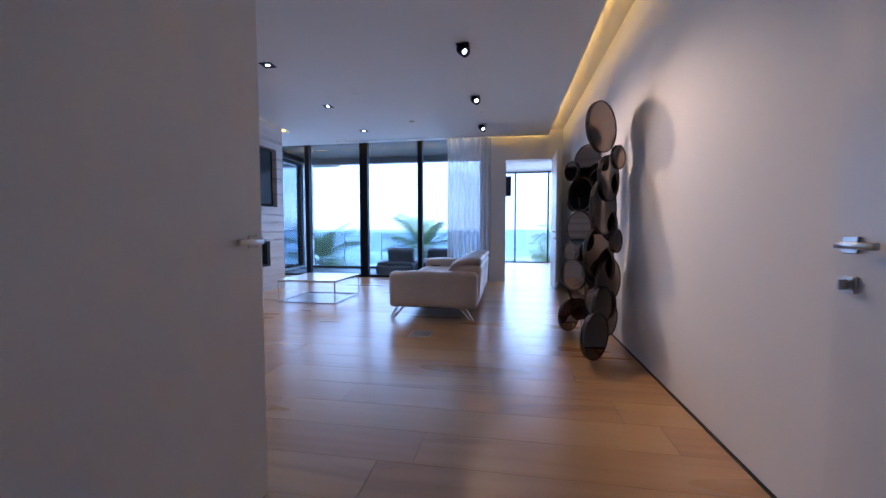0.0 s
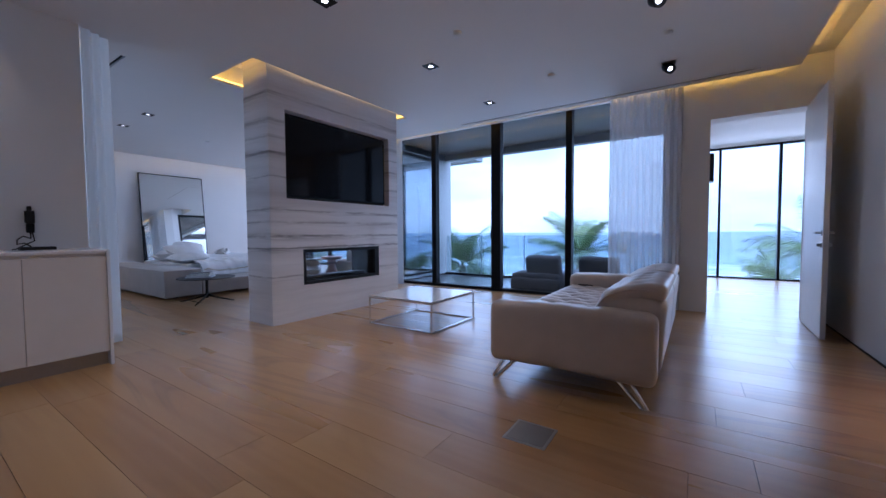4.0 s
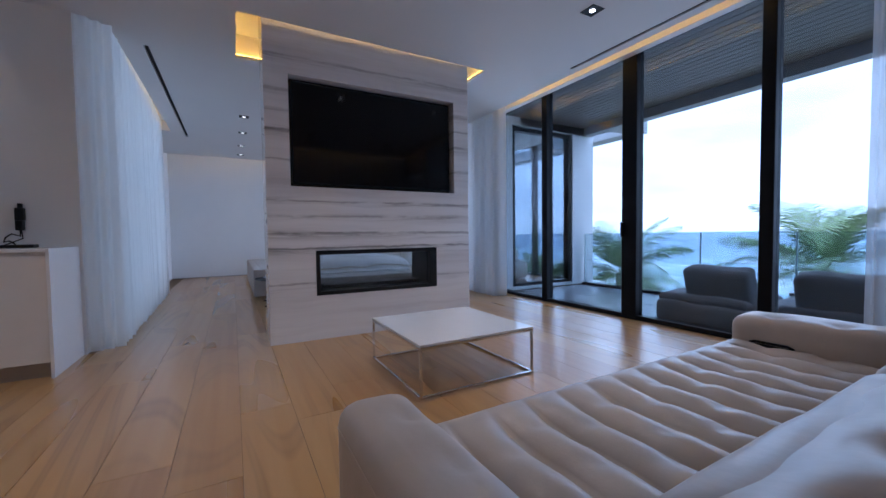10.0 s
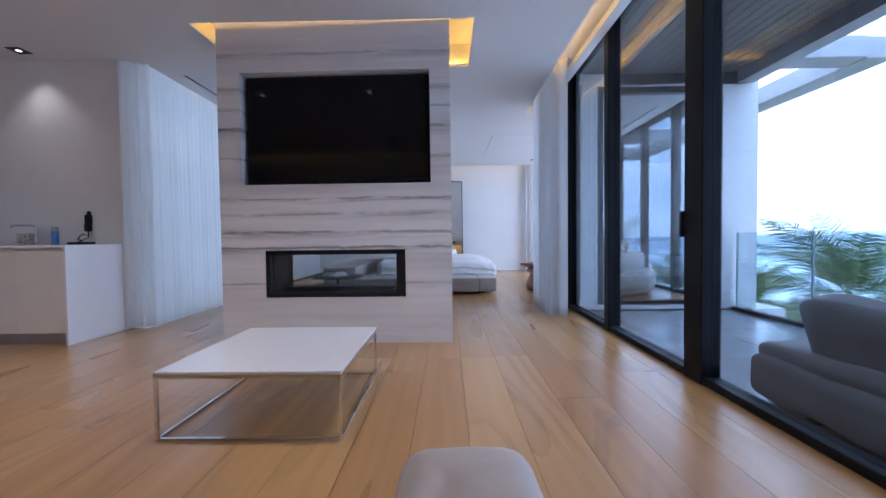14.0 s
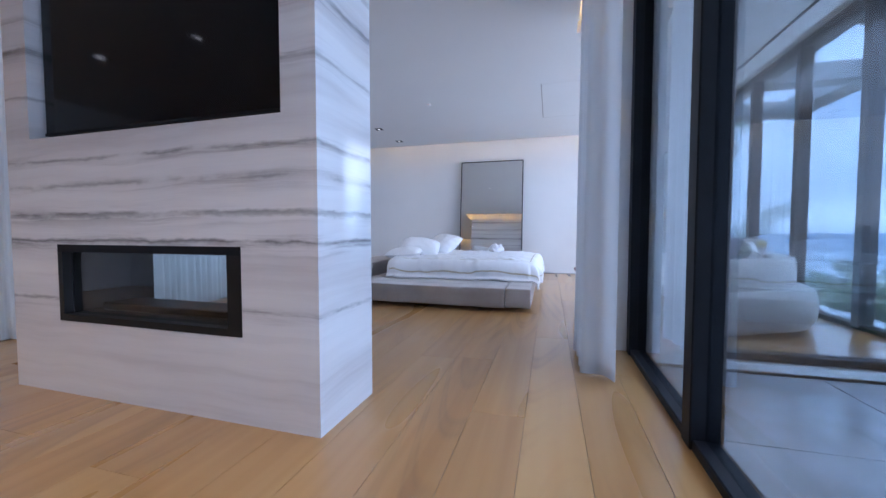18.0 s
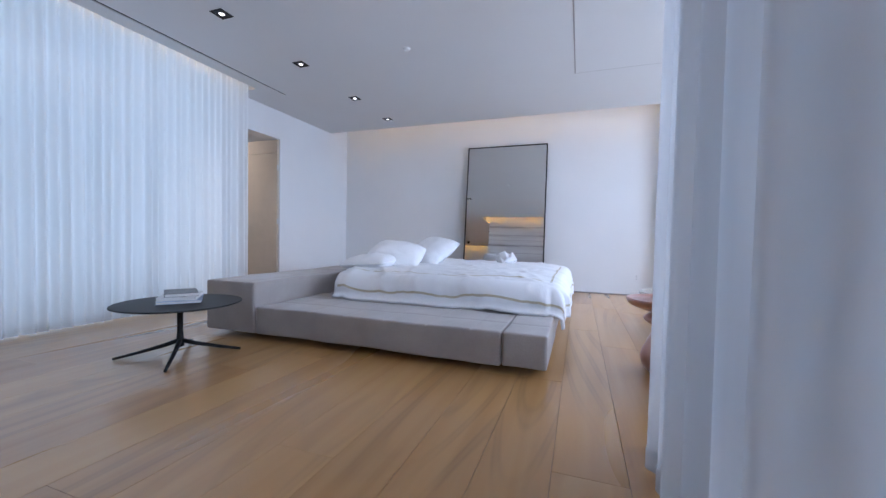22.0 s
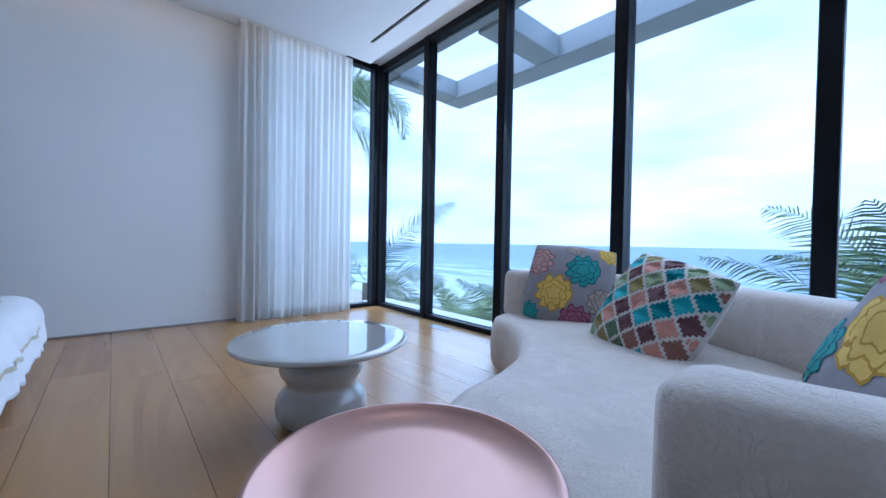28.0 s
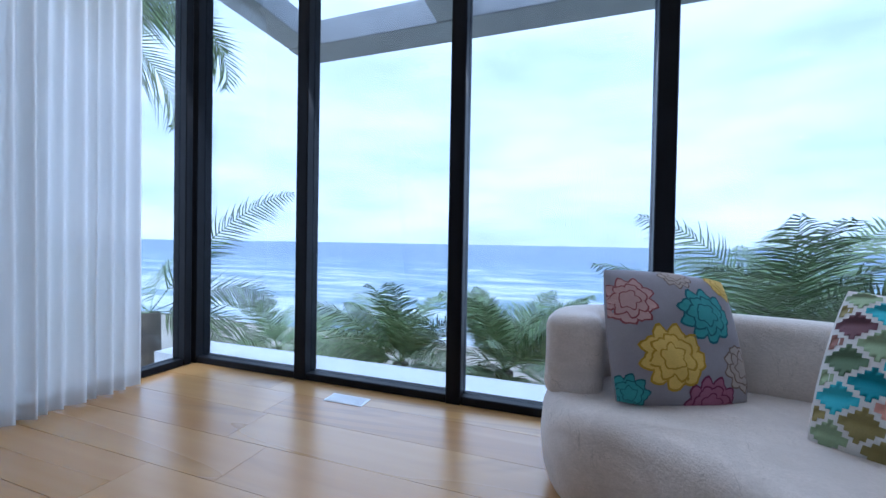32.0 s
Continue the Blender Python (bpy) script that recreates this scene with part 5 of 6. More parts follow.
def duvet():
    d = thing("duvet", "rumpled white duvet with gold border lines, hem resting on the bench", "duvet")
    x0, y0 = -10.95, 5.62
    xe, ye = -8.52, 7.80          # where the cover turns down
    over = 0.37
    nx, ny = 130, 130
    verts, faces = [], []

    def fall(s, drop):
        """How far out and down the cloth is, a length s past the turn."""
        r = 0.17
        arc = r * math.pi / 2
        if s < arc:
            a = s / r
            return r * math.sin(a), r * (1 - math.cos(a))
        s -= arc
        straight = drop - r - 0.03
        if s < straight:
            return r + 0.10 * s, r + s
        s -= straight
        return r + 0.10 * straight + s * 0.9, r + straight + 0.03 * min(1.0, s / 0.04)

    def height(x, y):
        q = Vector((x, y, 0))
        w = 0.022 * noise.noise(Vector((x * 1.3, y * 1.5, 0.3))) + 0.010 * noise.noise(Vector((x * 3.6 + y * 1.5, y * 3.0, 1.7)))
        ridge = 1 - abs(noise.noise(Vector((x * 2.2 - y * 1.6, y * 1.4 + x * 0.7, 9))))
        w += 0.016 * ridge ** 7 + 0.012 * (1 - abs(noise.noise(Vector((x * 4.5 + y * 2.5, y * 4.0, 4))))) ** 8
        return 0.60 + w

    for j in range(ny + 1):
        for i in range(nx + 1):
            x = x0 + (xe + over - x0) * i / nx
            y = y0 + (ye + 0.37 - y0) * j / ny
            tx = xe + 0.05 * noise.noise(Vector((y * 1.7, 3, 0)))
            ty = ye + 0.05 * noise.noise(Vector((x * 1.7, 8, 0)))
            ex, ey = max(0.0, x - tx), max(0.0, y - ty)
            cx, cy = min(x, tx), min(y, ty)
            sag = max(0.0, 1 - (tx - cx) / 0.45) ** 2 + max(0.0, 1 - (ty - cy) / 0.45) ** 2
            z = height(cx, cy) - 0.035 * sag
            ox, dx = fall(ex, z - 0.325)
            oy, dy = fall(ey, z - 0.20)
            hx, hy = min(1, ex / 0.25), min(1, ey / 0.25)
            ripple = noise.noise(Vector((cy * 2.2, ex * 1.5, 2))) * 0.018 + noise.noise(Vector((cy * 8.5, ex * 2.5 + cy, 6))) * 0.012
            ripple2 = noise.noise(Vector((cx * 2.2, ey * 1.5, 12))) * 0.016 + noise.noise(Vector((cx * 8.5, ey * 2.5, 16))) * 0.010
            ox += ripple * hx
            oy += ripple2 * hy
            crease = 0.012 * (1 - abs(noise.noise(Vector((x * 3.0 + y * 2.2, y * 2.6 - x * 1.2, 31))))) ** 5 - 0.004 + 0.010 * noise.noise(Vector((x * 4.0, y * 4.5, 21))) + 0.005 * noise.noise(Vector((x * 10 + y * 3, y * 9, 23)))
            down = max(dx, dy) + 0.35 * min(dx, dy)
            if ex > 0 and ey > 0:
                ox *= 0.80
                oy *= 0.80
            out = cx + ox + crease * hx
            floor_z = 0.318 if out < -7.66 and cy + oy < 7.84 else 0.20
            verts.append((out, cy + oy + crease * hy, max(z - down + crease * 0.4, floor_z + 0.012 * abs(noise.noise(Vector((x * 7, y * 7, 3)))))))
    for j in range(ny):
        for i in range(nx):
            q = j * (nx + 1) + i
            faces.append((q, q + 1, q + nx + 2, q + nx + 1))
    ob = grid_part("cover", verts, faces, DUVET_CLOTH, d)
    mod = ob.modifiers.new("thickness", "SOLIDIFY")
    mod.thickness = 0.022
    mod.offset = -1

    def ribbon(nm, fixed, along, lo, hi, wide):
        """A flat gold band lying on the cover, along one grid line."""
        vv, ff = [], []
        for k in range(lo, hi + 1):
            for w in (0, wide):
                i, j = (fixed + w, k) if along == 1 else (k, fixed + w)
                p = Vector(verts[j * (nx + 1) + i])
                a = Vector(verts[j * (nx + 1) + max(i - 1, 0)])
                b = Vector(verts[max(j - 1, 0) * (nx + 1) + i])
                n = (p - a).cross(p - b)
                n = n.normalized() if n.length > 1e-9 else Vector((0, 0, 1))
                vv.append(p + n * 0.0025)
        for k in range(hi - lo):
            ff.append((2 * k, 2 * k + 1, 2 * k + 3, 2 * k + 2))
        grid_part(nm, vv, ff, GOLD_TRIM, d)

    ribbon("border_line", 108, 1, 3, 111, 1)
    ribbon("border_line", 111, 0, 12, 108, 1)
    ribbon("gold_hem", 124, 1, 2, 124, 1)
    ribbon("gold_hem", 124, 0, 8, 124, 1)


duvet()


def pillow(name, label, m, sx, sy, t, mat, seed, group, category="pillow", crease=0.03):
    p = thing(name, label, category, m, group=group)
    n = 26
    verts, faces = [], []
    for side in (1, -1):
        base = len(verts)
        for j in range(n + 1):
            for i in range(n + 1):
                u, v = 2 * i / n - 1, 2 * j / n - 1
                e = max(0, (1 - abs(u) ** 2.6)) ** 0.55 * max(0, (1 - abs(v) ** 2.6)) ** 0.55
                pinch = 1 - 0.05 * (1 - u * u) * abs(v) ** 3
                pinch2 = 1 - 0.05 * (1 - v * v) * abs(u) ** 3
                z = side * t / 2 * e ** 1.2 + crease * e * noise.noise(Vector((u * 2.5 + seed, v * 2.5, seed + side)))
                tuck = 1 - 0.10 * (u * v) ** 2
                verts.append((u * sx / 2 * pinch2 * tuck, v * sy / 2 * pinch * tuck, z))
        for j in range(n):
            for i in range(n):
                q = base + j * (n + 1) + i
                f = (q, q + 1, q + n + 2, q + n + 1)
                faces.append(f if side > 0 else f[::-1])
    grid_part("case", verts, faces, mat, p)
    return p


# pillows piled on the bolster side of the bed
pillow("pillow", "white pillow lying flat on the bed", pose(-9.05, 5.66, 0.650, 4, 3, 4), 0.72, 0.62, 0.20, LINEN, 1, "bed pillows", crease=0.02)
pillow("pillow", "plump white pillow propped on another", pose(-9.42, 5.80, 0.735, -6, 17, 12), 0.78, 0.74, 0.25, LINEN, 2, "bed pillows", crease=0.02)
pillow("pillow", "white pillow leaning behind the others", pose(-10.0, 6.06, 0.765, -8, 28, -22), 0.72, 0.64, 0.25, LINEN, 3, "bed pillows", crease=0.02)
pillow("pillow", "white pillow lying flat on the bed", pose(-10.05, 5.80, 0.705, 0, -3, 2), 0.75, 0.58, 0.24, LINEN, 4, "bed pillows", crease=0.02)
pillow("crumpled_cloth", "small crumpled white cloth lying on the duvet", pose(-10.45, 7.05, 0.665, 10, 6, 30), 0.34, 0.26, 0.15, LINEN, 9, "bed linen", "cloth", 0.09)

# ---- leaning mirror ----
lean = thing("floor_mirror", "tall mirror with a thin black frame leaning on the wall", "mirror", pose(-12.08, 6.67, 0.0, 0, -5.6, 0))
part("glass", box(0.004, 0.010, -0.75, 0.75, 0.02, 2.76), MIRROR, lean)
part("backing", box(-0.02, 0.0035, -0.76, 0.76, 0.01, 2.77), BLACK, lean)
for y0, y1, z0, z1, nm in ((-0.77, 0.77, 2.76, 2.78, "frame_top"), (-0.77, 0.77, 0.0, 0.02, "frame_bottom"), (-0.77, -0.75, 0.02, 2.76, "frame_side"), (0.75, 0.77, 0.02, 2.76, "frame_side")):
    part(nm, box(-0.024, 0.016, y0, y1, z0, z1, 0.002), BLACK_FRAME, lean)


# ---- small tables ----
def round_side_table():
    t = thing("side_table", "round black side table with slim splayed legs", "side table", pose(-7.05, 5.12, 0))
    part("tabletop", lathe([(0.0, 0.402), (0.415, 0.402), (0.43, 0.408), (0.427, 0.416), (0.0, 0.418)], 56), BLACK, t, smooth=False)
    part("column", lathe([(0.0, 0.06), (0.028, 0.07), (0.026, 0.12), (0.02, 0.2), (0.022, 0.38), (0.05, 0.401), (0.0, 0.4015)], 20), BLACK, t, smooth=True)
    for k in range(4):
        a = math.pi / 2 * k + 0.75
        c, s = math.cos(a), math.sin(a)
        part("leg", tube([(0.015 * c, 0.015 * s, 0.115), (0.10 * c, 0.10 * s, 0.085), (0.26 * c, 0.26 * s, 0.045), (0.42 * c, 0.42 * s, 0.010)], [0.018, 0.016, 0.013, 0.010], 10), BLACK, t, smooth=True)


round_side_table()
for k, (sx, sy, h, ang, col, nm) in enumerate(((0.38, 0.29, 0.020, 10, (0.30, 0.38, 0.52), "blue-grey"), (0.34, 0.26, 0.026, 4, (0.62, 0.62, 0.60), "white"), (0.30, 0.22, 0.026, 16, (0.06, 0.06, 0.055), "dark"))):
    z = 0.4185 + (0, 0.0205, 0.047)[k]
    bk = thing("book", nm + " picture book stacked on the side table", "book", pose(-7.10, 5.06, z, 0, 0, ang + 40), group="stacked books")
    part("pages", box(-sx / 2 + 0.004, sx / 2 - 0.005, -sy / 2 + 0.005, sy / 2 - 0.005, 0.002, h - 0.002), PAPER, bk)
    cm = plain("book_cover_" + nm, col, 0.4, vary=0.35, scale=14)
    for z0 in (0.0, h - 0.0019):
        part("cover", box(-sx / 2, sx / 2, -sy / 2, sy / 2, z0, z0 + 0.0019), cm, bk)
    part("spine", box(-sx / 2 - 0.002, -sx / 2 + 0.003, -sy / 2, sy / 2, 0.002, h - 0.002), cm, bk)

rose = thing("rose_gold_stool", "rose-gold lacquered side table turned like a chess pawn", "side table", pose(-8.112, 8.655, 0))
body = [(0.000, 0.0), (0.098, 0.0), (0.140, 0.035), (0.159, 0.09), (0.153, 0.15), (0.125, 0.215), (0.096, 0.275), (0.084, 0.32), (0.081, 0.352)]
part("pedestal", lathe(smooth_profile(body, 5) + [(0.000, 0.353)], 56), ROSE, rose, smooth=True)
part("collar", lathe(smooth_profile([(0.078, 0.350), (0.118, 0.358), (0.144, 0.383), (0.144, 0.402), (0.120, 0.425), (0.096, 0.436), (0.094, 0.445)], 5), 56), ROSE, rose, smooth=True)
part("dish_top", lathe(smooth_profile([(0.094, 0.440), (0.174, 0.462), (0.242, 0.490), (0.264, 0.520), (0.267, 0.536)], 5) + [(0.264, 0.541), (0.255, 0.541), (0.249, 0.533), (0.164, 0.522), (0.000, 0.519)], 64), ROSE, rose, smooth=True)

wt = thing("white_coffee_table", "glossy white round table on a bulging pedestal", "coffee table", pose(-9.48, 9.095, 0) @ Matrix.Scale(0.975, 4))
part("tabletop", lathe(smooth_profile([(0.000, 0.375), (0.247, 0.378), (0.379, 0.392), (0.441, 0.416), (0.449, 0.428)], 4) + [(0.447, 0.436), (0.441, 0.4385), (0.371, 0.438), (0.000, 0.4375)], 72), GLOSS_WHITE, wt, smooth=True)
part("pedestal", lathe(smooth_profile([(0.000, 0.0), (0.156, 0.0), (0.210, 0.02), (0.235, 0.075), (0.224, 0.14), (0.185, 0.195), (0.193, 0.23), (0.215, 0.27), (0.210, 0.315), (0.165, 0.36), (0.098, 0.372)], 5), 64), GLOSS_WHITE, wt, smooth=True)


# ---- curved plush sofa ----
def spline(points, steps=8, closed=True):
    out = []
    n = len(points)
    for k in range(n if closed else n - 1):
        p = [Vector(points[(k + j) % n] if closed else points[min(max(k + j, 0), n - 1)]) for j in (-1, 0, 1, 2)]
        for j in range(steps):
            s = j / steps
            out.append(0.5 * (2 * p[1] + (p[2] - p[0]) * s + (2 * p[0] - 5 * p[1] + 4 * p[2] - p[3]) * s * s + (3 * p[1] - p[0] - 3 * p[2] + p[3]) * s ** 3))
    if not closed:
        out.append(Vector(points[-1]))
    return out


def puffed(outline, z0, z1, r, nm, parent, seed):
    """A cushion body over a plan outline, rounded at top and bottom edges."""
    pts = spline(outline, 8)
    n = len(pts)
    nrm = []
    for k in range(n):
        d = (pts[(k + 1) % n] - pts[k - 1]).normalized()
        nrm.append(Vector((d.y, -d.x)))
    rings = [(-r, z0), (-r * 0.3, z0 + r * 0.25), (0, z0 + r), (0.012, (z0 + z1) / 2), (0, z1 - r), (-r * 0.3, z1 - r * 0.3), (-r, z1)]
    verts, faces = [], []
    for off, z in rings:
        for k in range(n):
            q = pts[k] + nrm[k] * off
            w = wrinkle((q.x, q.y, z), 4, 0.012, seed)
            verts.append((q.x + nrm[k].x * w, q.y + nrm[k].y * w, z + w * 0.5))
    for i in range(len(rings) - 1):
        for k in range(n):
            a, b = i * n + k, i * n + (k + 1) % n
            faces.append((a, b, b + n, a + n))
    # crowned top made of shrinking rings towards the middle
    mid = Vector((-7.9, 10.05))
    last = (len(rings) - 1) * n
    for s, up in ((0.8, 0.012), (0.55, 0.02), (0.3, 0.022), (0.1, 0.022)):
        base = len(verts)
        for k in range(n):
            q = mid + (pts[k] + nrm[k] * (-r) - mid) * s
            verts.append((q.x, q.y, z1 + up + wrinkle((q.x, q.y, z1), 5, 0.010, seed)))
        for k in range(n):
            a, b = last + k, last + (k + 1) % n
            faces.append((a, b, base + (k + 1) % n, base + k))
        last = base
    faces.append(tuple(last + k for k in range(n)))
    faces.append(tuple(range(n))[::-1])
    return grid_part(nm, verts, faces, FUR, parent)


def curved_back(line, z0, z1, thick, nm, parent, seed):
    """A rounded upholstered wall along a plan line."""
    pts = spline(line, 8, False)
    n = len(pts)
    seg = 20
    verts, faces = [], []
    for k in range(n):
        d = (pts[min(k + 1, n - 1)] - pts[max(k - 1, 0)]).normalized()
        side = Vector((d.y, -d.x))
        e = min(k, n - 1 - k)
        shrink = {0: 0.45, 1: 0.85}.get(e, 1.0)
        lower = {0: 0.035, 1: 0.008}.get(e, 0.0)
        for j in range(seg):
            a = 2 * math.pi * j / seg
            ca, sa = math.cos(a), math.sin(a)
            u = math.copysign(abs(ca) ** 0.5, ca) * thick / 2 * shrink
            w = (z0 + z1) / 2 + math.copysign(abs(sa) ** 0.38, sa) * ((z1 - z0) / 2 - lower)
            q = pts[k] + side * u
            bump_by = wrinkle((q.x, q.y, w), 5, 0.012, seed)
            verts.append((q.x + side.x * bump_by, q.y + side.y * bump_by, w + bump_by * 0.4))
    for k in range(n - 1):
        for j in range(seg):
            a, b = k * seg + j, k * seg + (j + 1) % seg
            faces.append((a, b, b + seg, a + seg))
    faces.append(tuple(range(seg))[::-1])
    faces.append(tuple((n - 1) * seg + j for j in range(seg)))
    return grid_part(nm, verts, faces, FUR, parent)


def plush_sofa():
    s = thing("curved_sofa", "off-white plush kidney-shaped sofa with a wraparound back", "sofa")
    outline = [(-9.32, 10.95), (-9.46, 10.60), (-9.38, 10.30), (-9.12, 10.17), (-8.85, 9.92), (-8.64, 9.55), (-8.56, 9.20), (-8.42, 8.98), (-8.15, 8.87), (-7.75, 8.80), (-7.28, 8.86), (-6.97, 9.16), (-6.92, 9.75), (-7.20, 10.40), (-7.80, 10.82), (-8.60, 11.0)]
    puffed(outline, 0.05, 0.42, 0.07, "seat", s, 3)
    inner = [(-9.25, 10.9), (-9.34, 10.6), (-9.05, 10.3), (-8.5, 9.7), (-8.4, 9.2), (-8.0, 8.9), (-7.3, 8.9), (-7.05, 9.5), (-7.4, 10.3), (-8.0, 10.75), (-8.7, 10.9)]
    puffed(inner, 0.0, 0.06, 0.01, "plinth", s, 5)
    curved_back([(-9.34, 10.48), (-9.31, 10.76), (-9.06, 10.88), (-8.50, 10.80), (-7.95, 10.58), (-7.50, 10.22), (-7.22, 9.78), (-7.16, 9.35), (-7.28, 9.16), (-7.50, 9.00), (-7.82, 8.98)], 0.38, 0.735, 0.24, "backrest", s, 7)


plush_sofa()


# ---- printed cushions ----
def patch_cloth(name, colour):
    return fabric(name, colour, 1600, 0.95, 0.08, 0.08, 0.0, 12.0)


LATTICE = patch_cloth("lattice_ground", (0.68, 0.665, 0.63))
PATCHES = [patch_cloth("patch_" + n, c) for n, c in (("sage", (0.27, 0.36, 0.21)), ("coral", (0.62, 0.30, 0.24)), ("teal", (0.01, 0.20, 0.24)), ("olive", (0.27, 0.22, 0.08)), ("wine", (0.13, 0.06, 0.07)), ("forest", (0.10, 0.16, 0.09)), ("turquoise", (0.05, 0.40, 0.46)), ("clay", (0.27, 0.13, 0.10)))]


def on_cushion(u, v, half, thick, lift, seed, crease=0.012):
    """A point of a cushion's upper face."""
    u, v = max(-0.985, min(0.985, u)), max(-0.985, min(0.985, v))
    e = max(0, (1 - abs(u) ** 2.6)) ** 0.55 * max(0, (1 - abs(v) ** 2.6)) ** 0.55
    z = thick / 2 * e ** 1.2 + crease * e * noise.noise(Vector((u * 2.5 + seed, v * 2.5, seed + 1))) + lift
    tuck = 1 - 0.10 * (u * v) ** 2
    return (u * half * tuck * (1 - 0.05 * (1 - v * v) * abs(u) ** 3), v * half * tuck * (1 - 0.05 * (1 - u * u) * abs(v) ** 3), z)


def lattice_cushion(m):
    half, thick = 0.30, 0.27
    c = pillow("throw_cushion", "cushion with stepped lozenges in teal, coral, olive and green", m, 2 * half, 2 * half, thick, LATTICE, 6, "throw cushions", "cushion", 0.012)
    rng = random.Random(8)
    bands = [(-1.0, 0.12), (-0.75, 0.12), (-0.75, 0.34), (-0.5, 0.34), (-0.5, 0.58), (-0.25, 0.58), (-0.25, 0.88), (0.25, 0.88), (0.25, 0.58), (0.5, 0.58), (0.5, 0.34), (0.75, 0.34), (0.75, 0.12), (1.0, 0.12)]
    for j in range(-5, 6):
        for i in range(-4, 5):
            u0, v0 = (i + 0.5 * (j % 2)) * 0.42, j * 0.21
            if abs(u0) > 1.05 or abs(v0) > 1.02:
                continue
            verts, faces = [], []
            for s, wide in bands:
                for k in (-1, -0.5, 0, 0.5, 1):
                    verts.append(on_cushion(u0 + k * wide * 0.182, v0 + s * 0.182, half, thick, 0.0015, 6))
            for a in range(len(bands) - 1):
                for k in range(4):
                    q = a * 5 + k
                    faces.append((q, q + 1, q + 6, q + 5))
            grid_part("lozenge", verts, faces, PATCHES[(2 * i + 3 * j + rng.randrange(3)) % 8], c)


PETALS = {n: (patch_cloth("petal_" + n, a), patch_cloth("petal_inner_" + n, b)) for n, a, b in (("gold", (0.46, 0.27, 0.03), (0.72, 0.50, 0.12)), ("teal", (0.02, 0.13, 0.16), (0.06, 0.33, 0.33)), ("rose", (0.26, 0.08, 0.09), (0.52, 0.33, 0.31)), ("wine", (0.16, 0.03, 0.08), (0.36, 0.13, 0.20)), ("brown", (0.17, 0.12, 0.10), (0.42, 0.36, 0.32)))}
GREY_CLOTH = patch_cloth("cushion_grey", (0.30, 0.285, 0.31))


def floral_cushion(m, label, flowers, seed):
    half, thick = 0.295, 0.20
    c = pillow("throw_cushion", label, m, 2 * half, 2 * half, thick, GREY_CLOTH, seed, "throw cushions", "cushion", 0.012)
    rng = random.Random(seed)
    for u0, v0, r, colour in flowers:
        rim, light = PETALS[colour][0], PETALS[colour][1]
        layer = 0
        for ring, count, size in ((0.68, 9, 0.42), (0.44, 7, 0.36), (0.20, 5, 0.27)):
            turn = rng.uniform(0, 6)
            for grow, mat, nm in ((1.0, rim, "petal_edge"), (0.80, light, "petal")):
                verts, faces = [], []
                layer += 1
                for q in range(count):
                    a = 2 * math.pi * q / count + turn
                    c0, s0 = math.cos(a), math.sin(a)
                    base = len(verts)
                    verts.append(on_cushion(u0 + r * ring * c0 * 0.9, v0 + r * ring * s0 * 0.9, half, thick, 0.0010 + 0.0006 * layer + 0.0002 * (q % 2), seed))
                    for k in range(16):
                        b = 2 * math.pi * k / 16
                        w = r * size * grow * (1 + 0.14 * math.sin(3 * b + q) + 0.08 * math.sin(5 * b + 2 * q))
                        du, dv = ring * r + w * 0.95 * math.cos(b), w * 0.8 * math.sin(b)
                        verts.append(on_cushion(u0 + du * c0 - dv * s0, v0 + du * s0 + dv * c0, half, thick, 0.0010 + 0.0006 * layer + 0.0002 * (q % 2), seed))
                    faces += [(base, base + 1 + k, base + 1 + (k + 1) % 16) for k in range(16)]
                grid_part(nm, verts, faces, mat, c, smooth=False)


floral_cushion(pose(-8.96, 10.60, 0.66, 67, 5, 22), "grey cushion printed with gold, teal and rose flowers", [(-0.25, -0.32, 0.40, "gold"), (0.30, 0.28, 0.36, "teal"), (-0.72, 0.42, 0.34, "rose"), (0.78, -0.38, 0.30, "brown"), (0.28, -0.88, 0.34, "wine"), (0.85, 0.85, 0.28, "gold"), (0.05, 0.88, 0.22, "brown"), (-0.82, -0.85, 0.26, "teal")], 11)
lattice_cushion(pose(-8.31, 10.30, 0.605, 60, 12, -24))
floral_cushion(pose(-7.50, 9.72, 0.69, 60, 0, -62), "grey cushion printed with large yellow flowers", [(0.05, 0.0, 0.46, "gold"), (-0.72, -0.35, 0.36, "teal"), (0.10, 0.85, 0.34, "rose"), (0.85, 0.2, 0.34, "gold"), (0.8, -0.75, 0.3, "teal"), (-0.6, 0.7, 0.25, "wine")], 14)


# ---- balcony things ----
def rail():
    r = thing("balcony_rail", "frameless clear glass balustrade along the balcony edge", "railing", kind="structure")
    xs = [-6.05, -4.95, -3.75, -2.55, -1.35, -0.66]
    for a, b in zip(xs, xs[1:]):
        g = part("glass_panel", box(a + 0.008, b - 0.008, 11.02, 11.035, -0.02, 1.06), RAIL_GLASS, r)
        g.visible_shadow = False
    for x in xs:
        part("edge_clamp", box(x - 0.008, x + 0.008, 11.015, 11.04, -0.02, 1.06), RAIL_EDGE, r)
    part("base_channel", box(-6.1, -0.64, 10.98, 11.07, -0.059, 0.02, 0.004), BLACK_FRAME, r)


RAIL_EDGE = plain("glass_edge", (0.55, 0.66, 0.66), 0.2, vary=0.05)
rail()


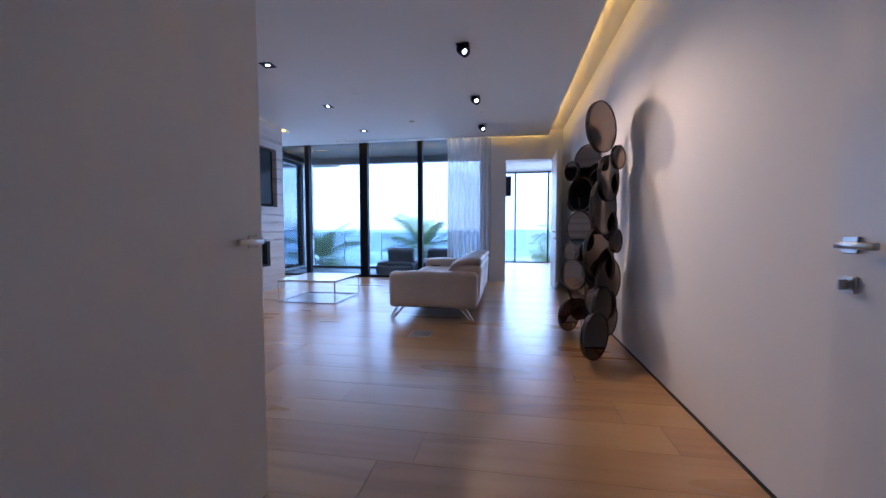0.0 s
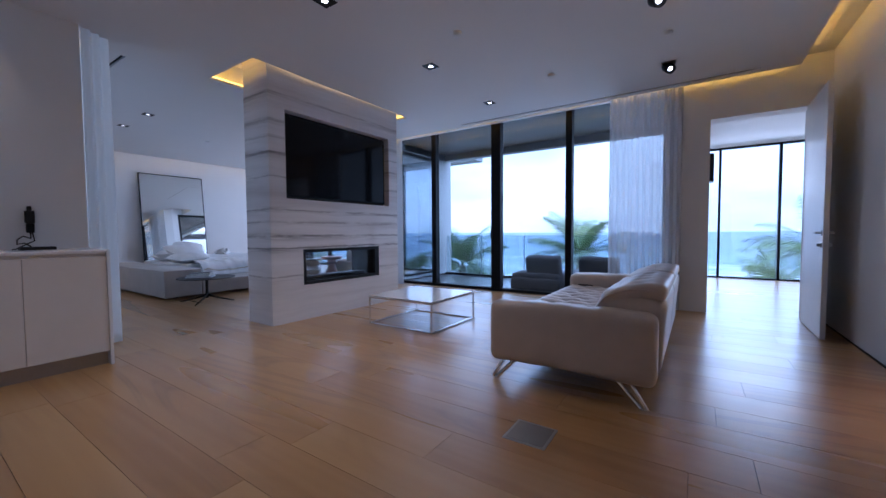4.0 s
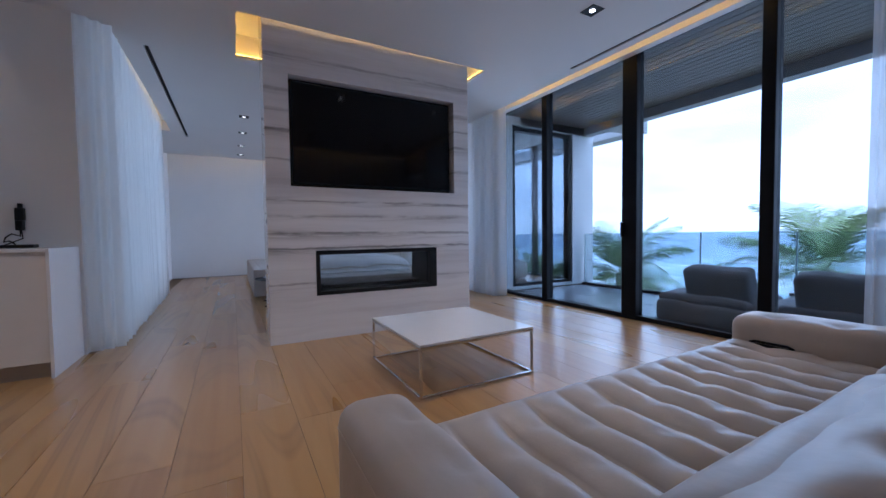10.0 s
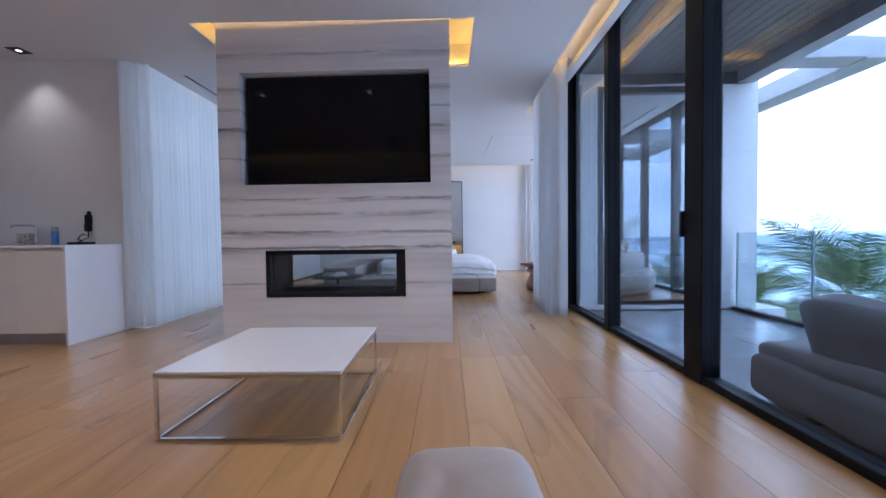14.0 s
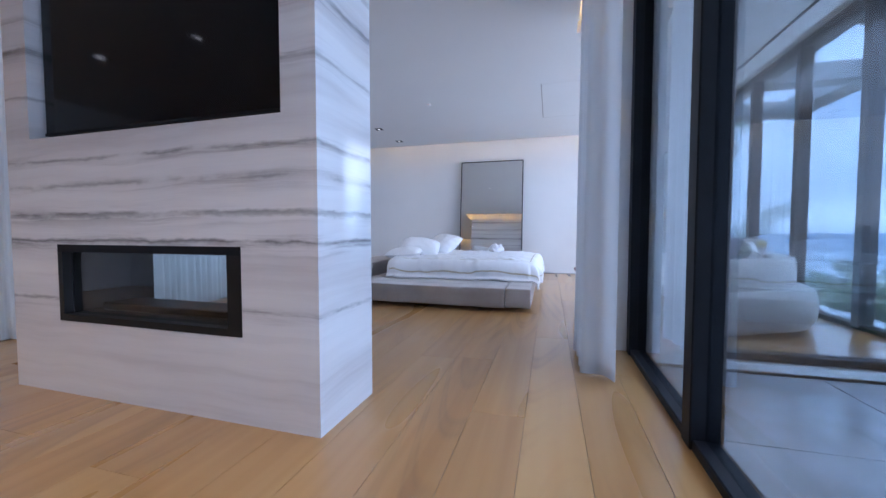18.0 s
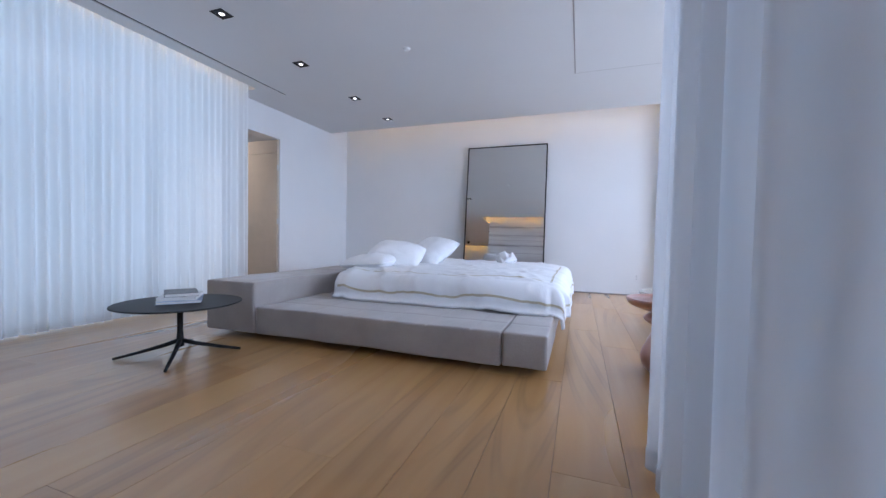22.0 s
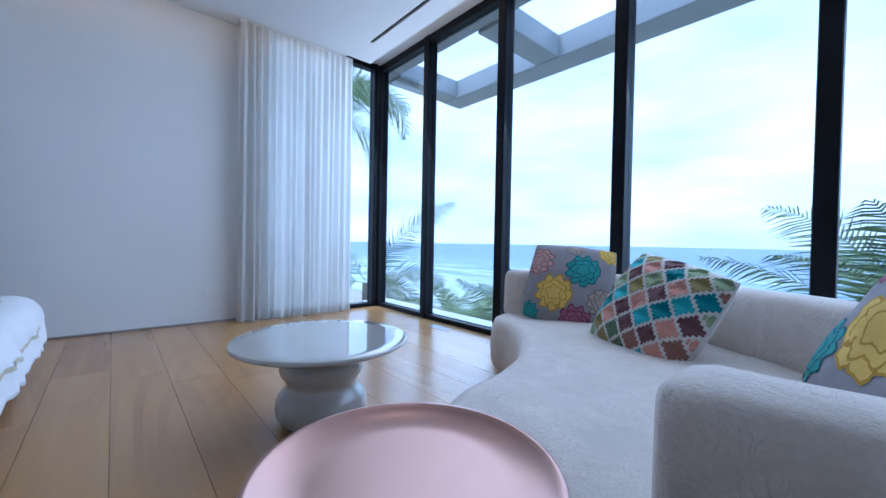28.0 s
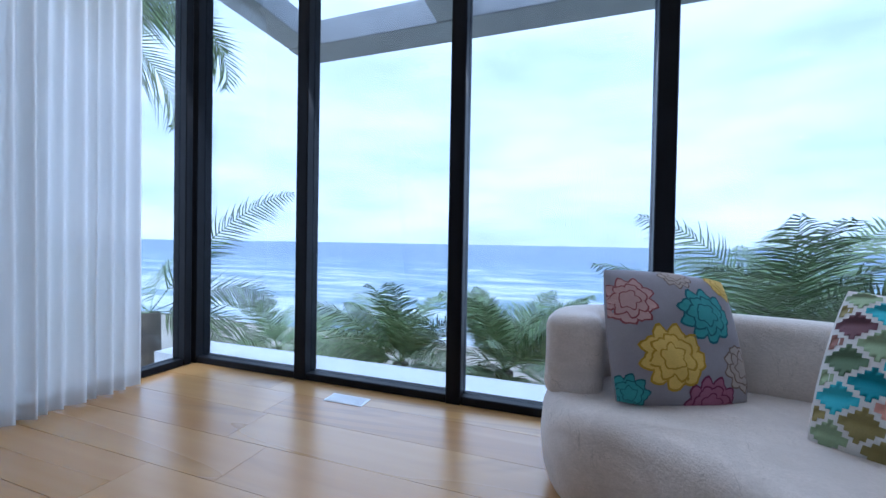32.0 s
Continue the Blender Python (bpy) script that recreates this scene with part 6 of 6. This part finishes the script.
def lounge(x, y, w, d, turn, label):
    s = thing("outdoor_sofa", label, "outdoor sofa", pose(x, y, -0.06, 0, 0, turn), group="balcony lounge seats")
    def cushion(nm, sx, sy, sz, m, k):
        vv, ff = soft_box(sx, sy, sz, 0.06, (10, 10, 4), lambda p, n: Vector((p.x, p.y, p.z + wrinkle(p, 4, 0.02, k))))
        grid_part(nm, *placed((vv, ff), m), LOUNGE, s)
    cushion("base", w * 1.45, d, 0.26, pose(0.14, 0, 0.19), 1)
    cushion("seat_cushion", w * 1.42, d * 0.94, 0.12, pose(0.14, -0.01, 0.355), 2)
    cushion("back_cushion", w, 0.22, 0.46, pose(0, d / 2 - 0.20, 0.52, -17, 0, 0), 3)
    for sx in (-1, 1):
        for sy in (-1, 1):
            part("foot", box(sx * (w / 2 - 0.1) - 0.03, sx * (w / 2 - 0.1) + 0.03, sy * (d / 2 - 0.1) - 0.03, sy * (d / 2 - 0.1) + 0.03, 0.0, 0.075), BLACK, s)


lounge(-2.60, 9.42, 0.66, 0.95, 180, "charcoal outdoor lounge seat with its back to the glass")
lounge(-1.60, 9.42, 0.66, 0.95, 180, "charcoal outdoor armchair on the balcony")
ot = thing("outdoor_table", "low dark outdoor side table on the balcony", "outdoor table", pose(-2.1, 10.45, -0.06))
part("tabletop", box(-0.25, 0.25, -0.25, 0.25, 0.36, 0.39, 0.006), CONCRETE, ot)
for sx in (-1, 1):
    for sy in (-1, 1):
        part("leg", box(sx * 0.22 - 0.015, sx * 0.22 + 0.015, sy * 0.22 - 0.015, sy * 0.22 + 0.015, 0.0, 0.36), BLACK, ot)

# outlets
for x, y, z, along in ((X_END, 9.0, 0.32, 1), (X_END, 3.9, 0.32, 1)):
    o = thing("wall_socket", "white double wall socket near the floor", "socket", pose(x, y, z), group="wall sockets")
    part("plate", box(0.0, 0.007, -0.036, 0.036, -0.058, 0.058, 0.002), DOOR, o)
    for zz in (-0.025, 0.025):
        part("outlet", box(0.0071, 0.009, -0.016, 0.016, zz - 0.014, zz + 0.014, 0.0005), WALL, o)
        for yy in (-0.006, 0.006):
            part("slot", box(0.0091, 0.0096, yy - 0.0012, yy + 0.0012, zz - 0.005, zz + 0.006), BLACK, o)

# balcony floor tiles and soffit boards
tiles = thing("balcony_floor", "large grey stone balcony tiles", "floor", kind="structure")
for i in range(5):
    for j in range(2):
        x0 = -6.11 + i * 1.095
        part("tile", box(x0 + 0.003, x0 + 1.092, 8.87 + j * 1.06 + 0.003, 8.87 + (j + 1) * 1.06 - 0.003, -0.0595, -0.03, 0.002), STONE_TILE, tiles)
boards = thing("soffit_boards", "dark stained boards under the balcony roof", "ceiling", kind="structure")
for k in range(17):
    y0 = 8.9 + k * 0.123
    part("board", box(-6.11, -0.64, y0 + 0.004, y0 + 0.119, 3.30, 3.319, 0.003), SOFFIT, boards)


# ---- floor planks ----
structure(slab("subfloor", (0, 1, 2), (X_END - 0.2, X_ART + 0.2), (-2.2, Y_SEA + 0.1), (-0.3, -0.012), [(-6.12, 3.4, 8.86, 11.6), (-12.6, -5.3, -2.2, 2.75)], GROUT), "dark bed under the oak boards", "floor")
floor = thing("floor", "wide pale oak plank floor with visible grain", "floor", kind="structure")


def planks():
    rng = random.Random(11)
    width = 0.295
    shapes = {}
    y = 7.372 - width * 33
    while y < Y_SEA + 0.05:
        lo, hi = X_END, X_ART
        if y < Y_SOUTH - 0.05:
            lo = X_KITCHEN
        if y < -0.3:
            lo = -1.7
        if y + width > Y_WIN + 0.1:
            hi = -6.3
        x = lo - rng.uniform(0.0, 1.6)
        while x < hi:
            n = rng.choice((1.8, 2.1, 2.4, 2.7))
            a, b = max(x, lo), min(x + n, hi)
            top_y = min(y + width, Y_SEA + 0.05)
            if b - a > 0.05 and y > -2.1:
                key = (round(b - a, 3), round(top_y - y, 3))
                if key not in shapes:
                    bm = bmesh.new()
                    g = 0.0011
                    add_box(bm, g, b - a - g, g, top_y - y - g, -0.012, 0.0)
                    me = bpy.data.meshes.new("plank")
                    bm.to_mesh(me)
                    bm.free()
                    me.materials.append(OAK)
                    shapes[key] = me
                p = new("plank", shapes[key])
                p.location = (a, y, 0)
                p.parent = floor
            x += n
        y += width


planks()
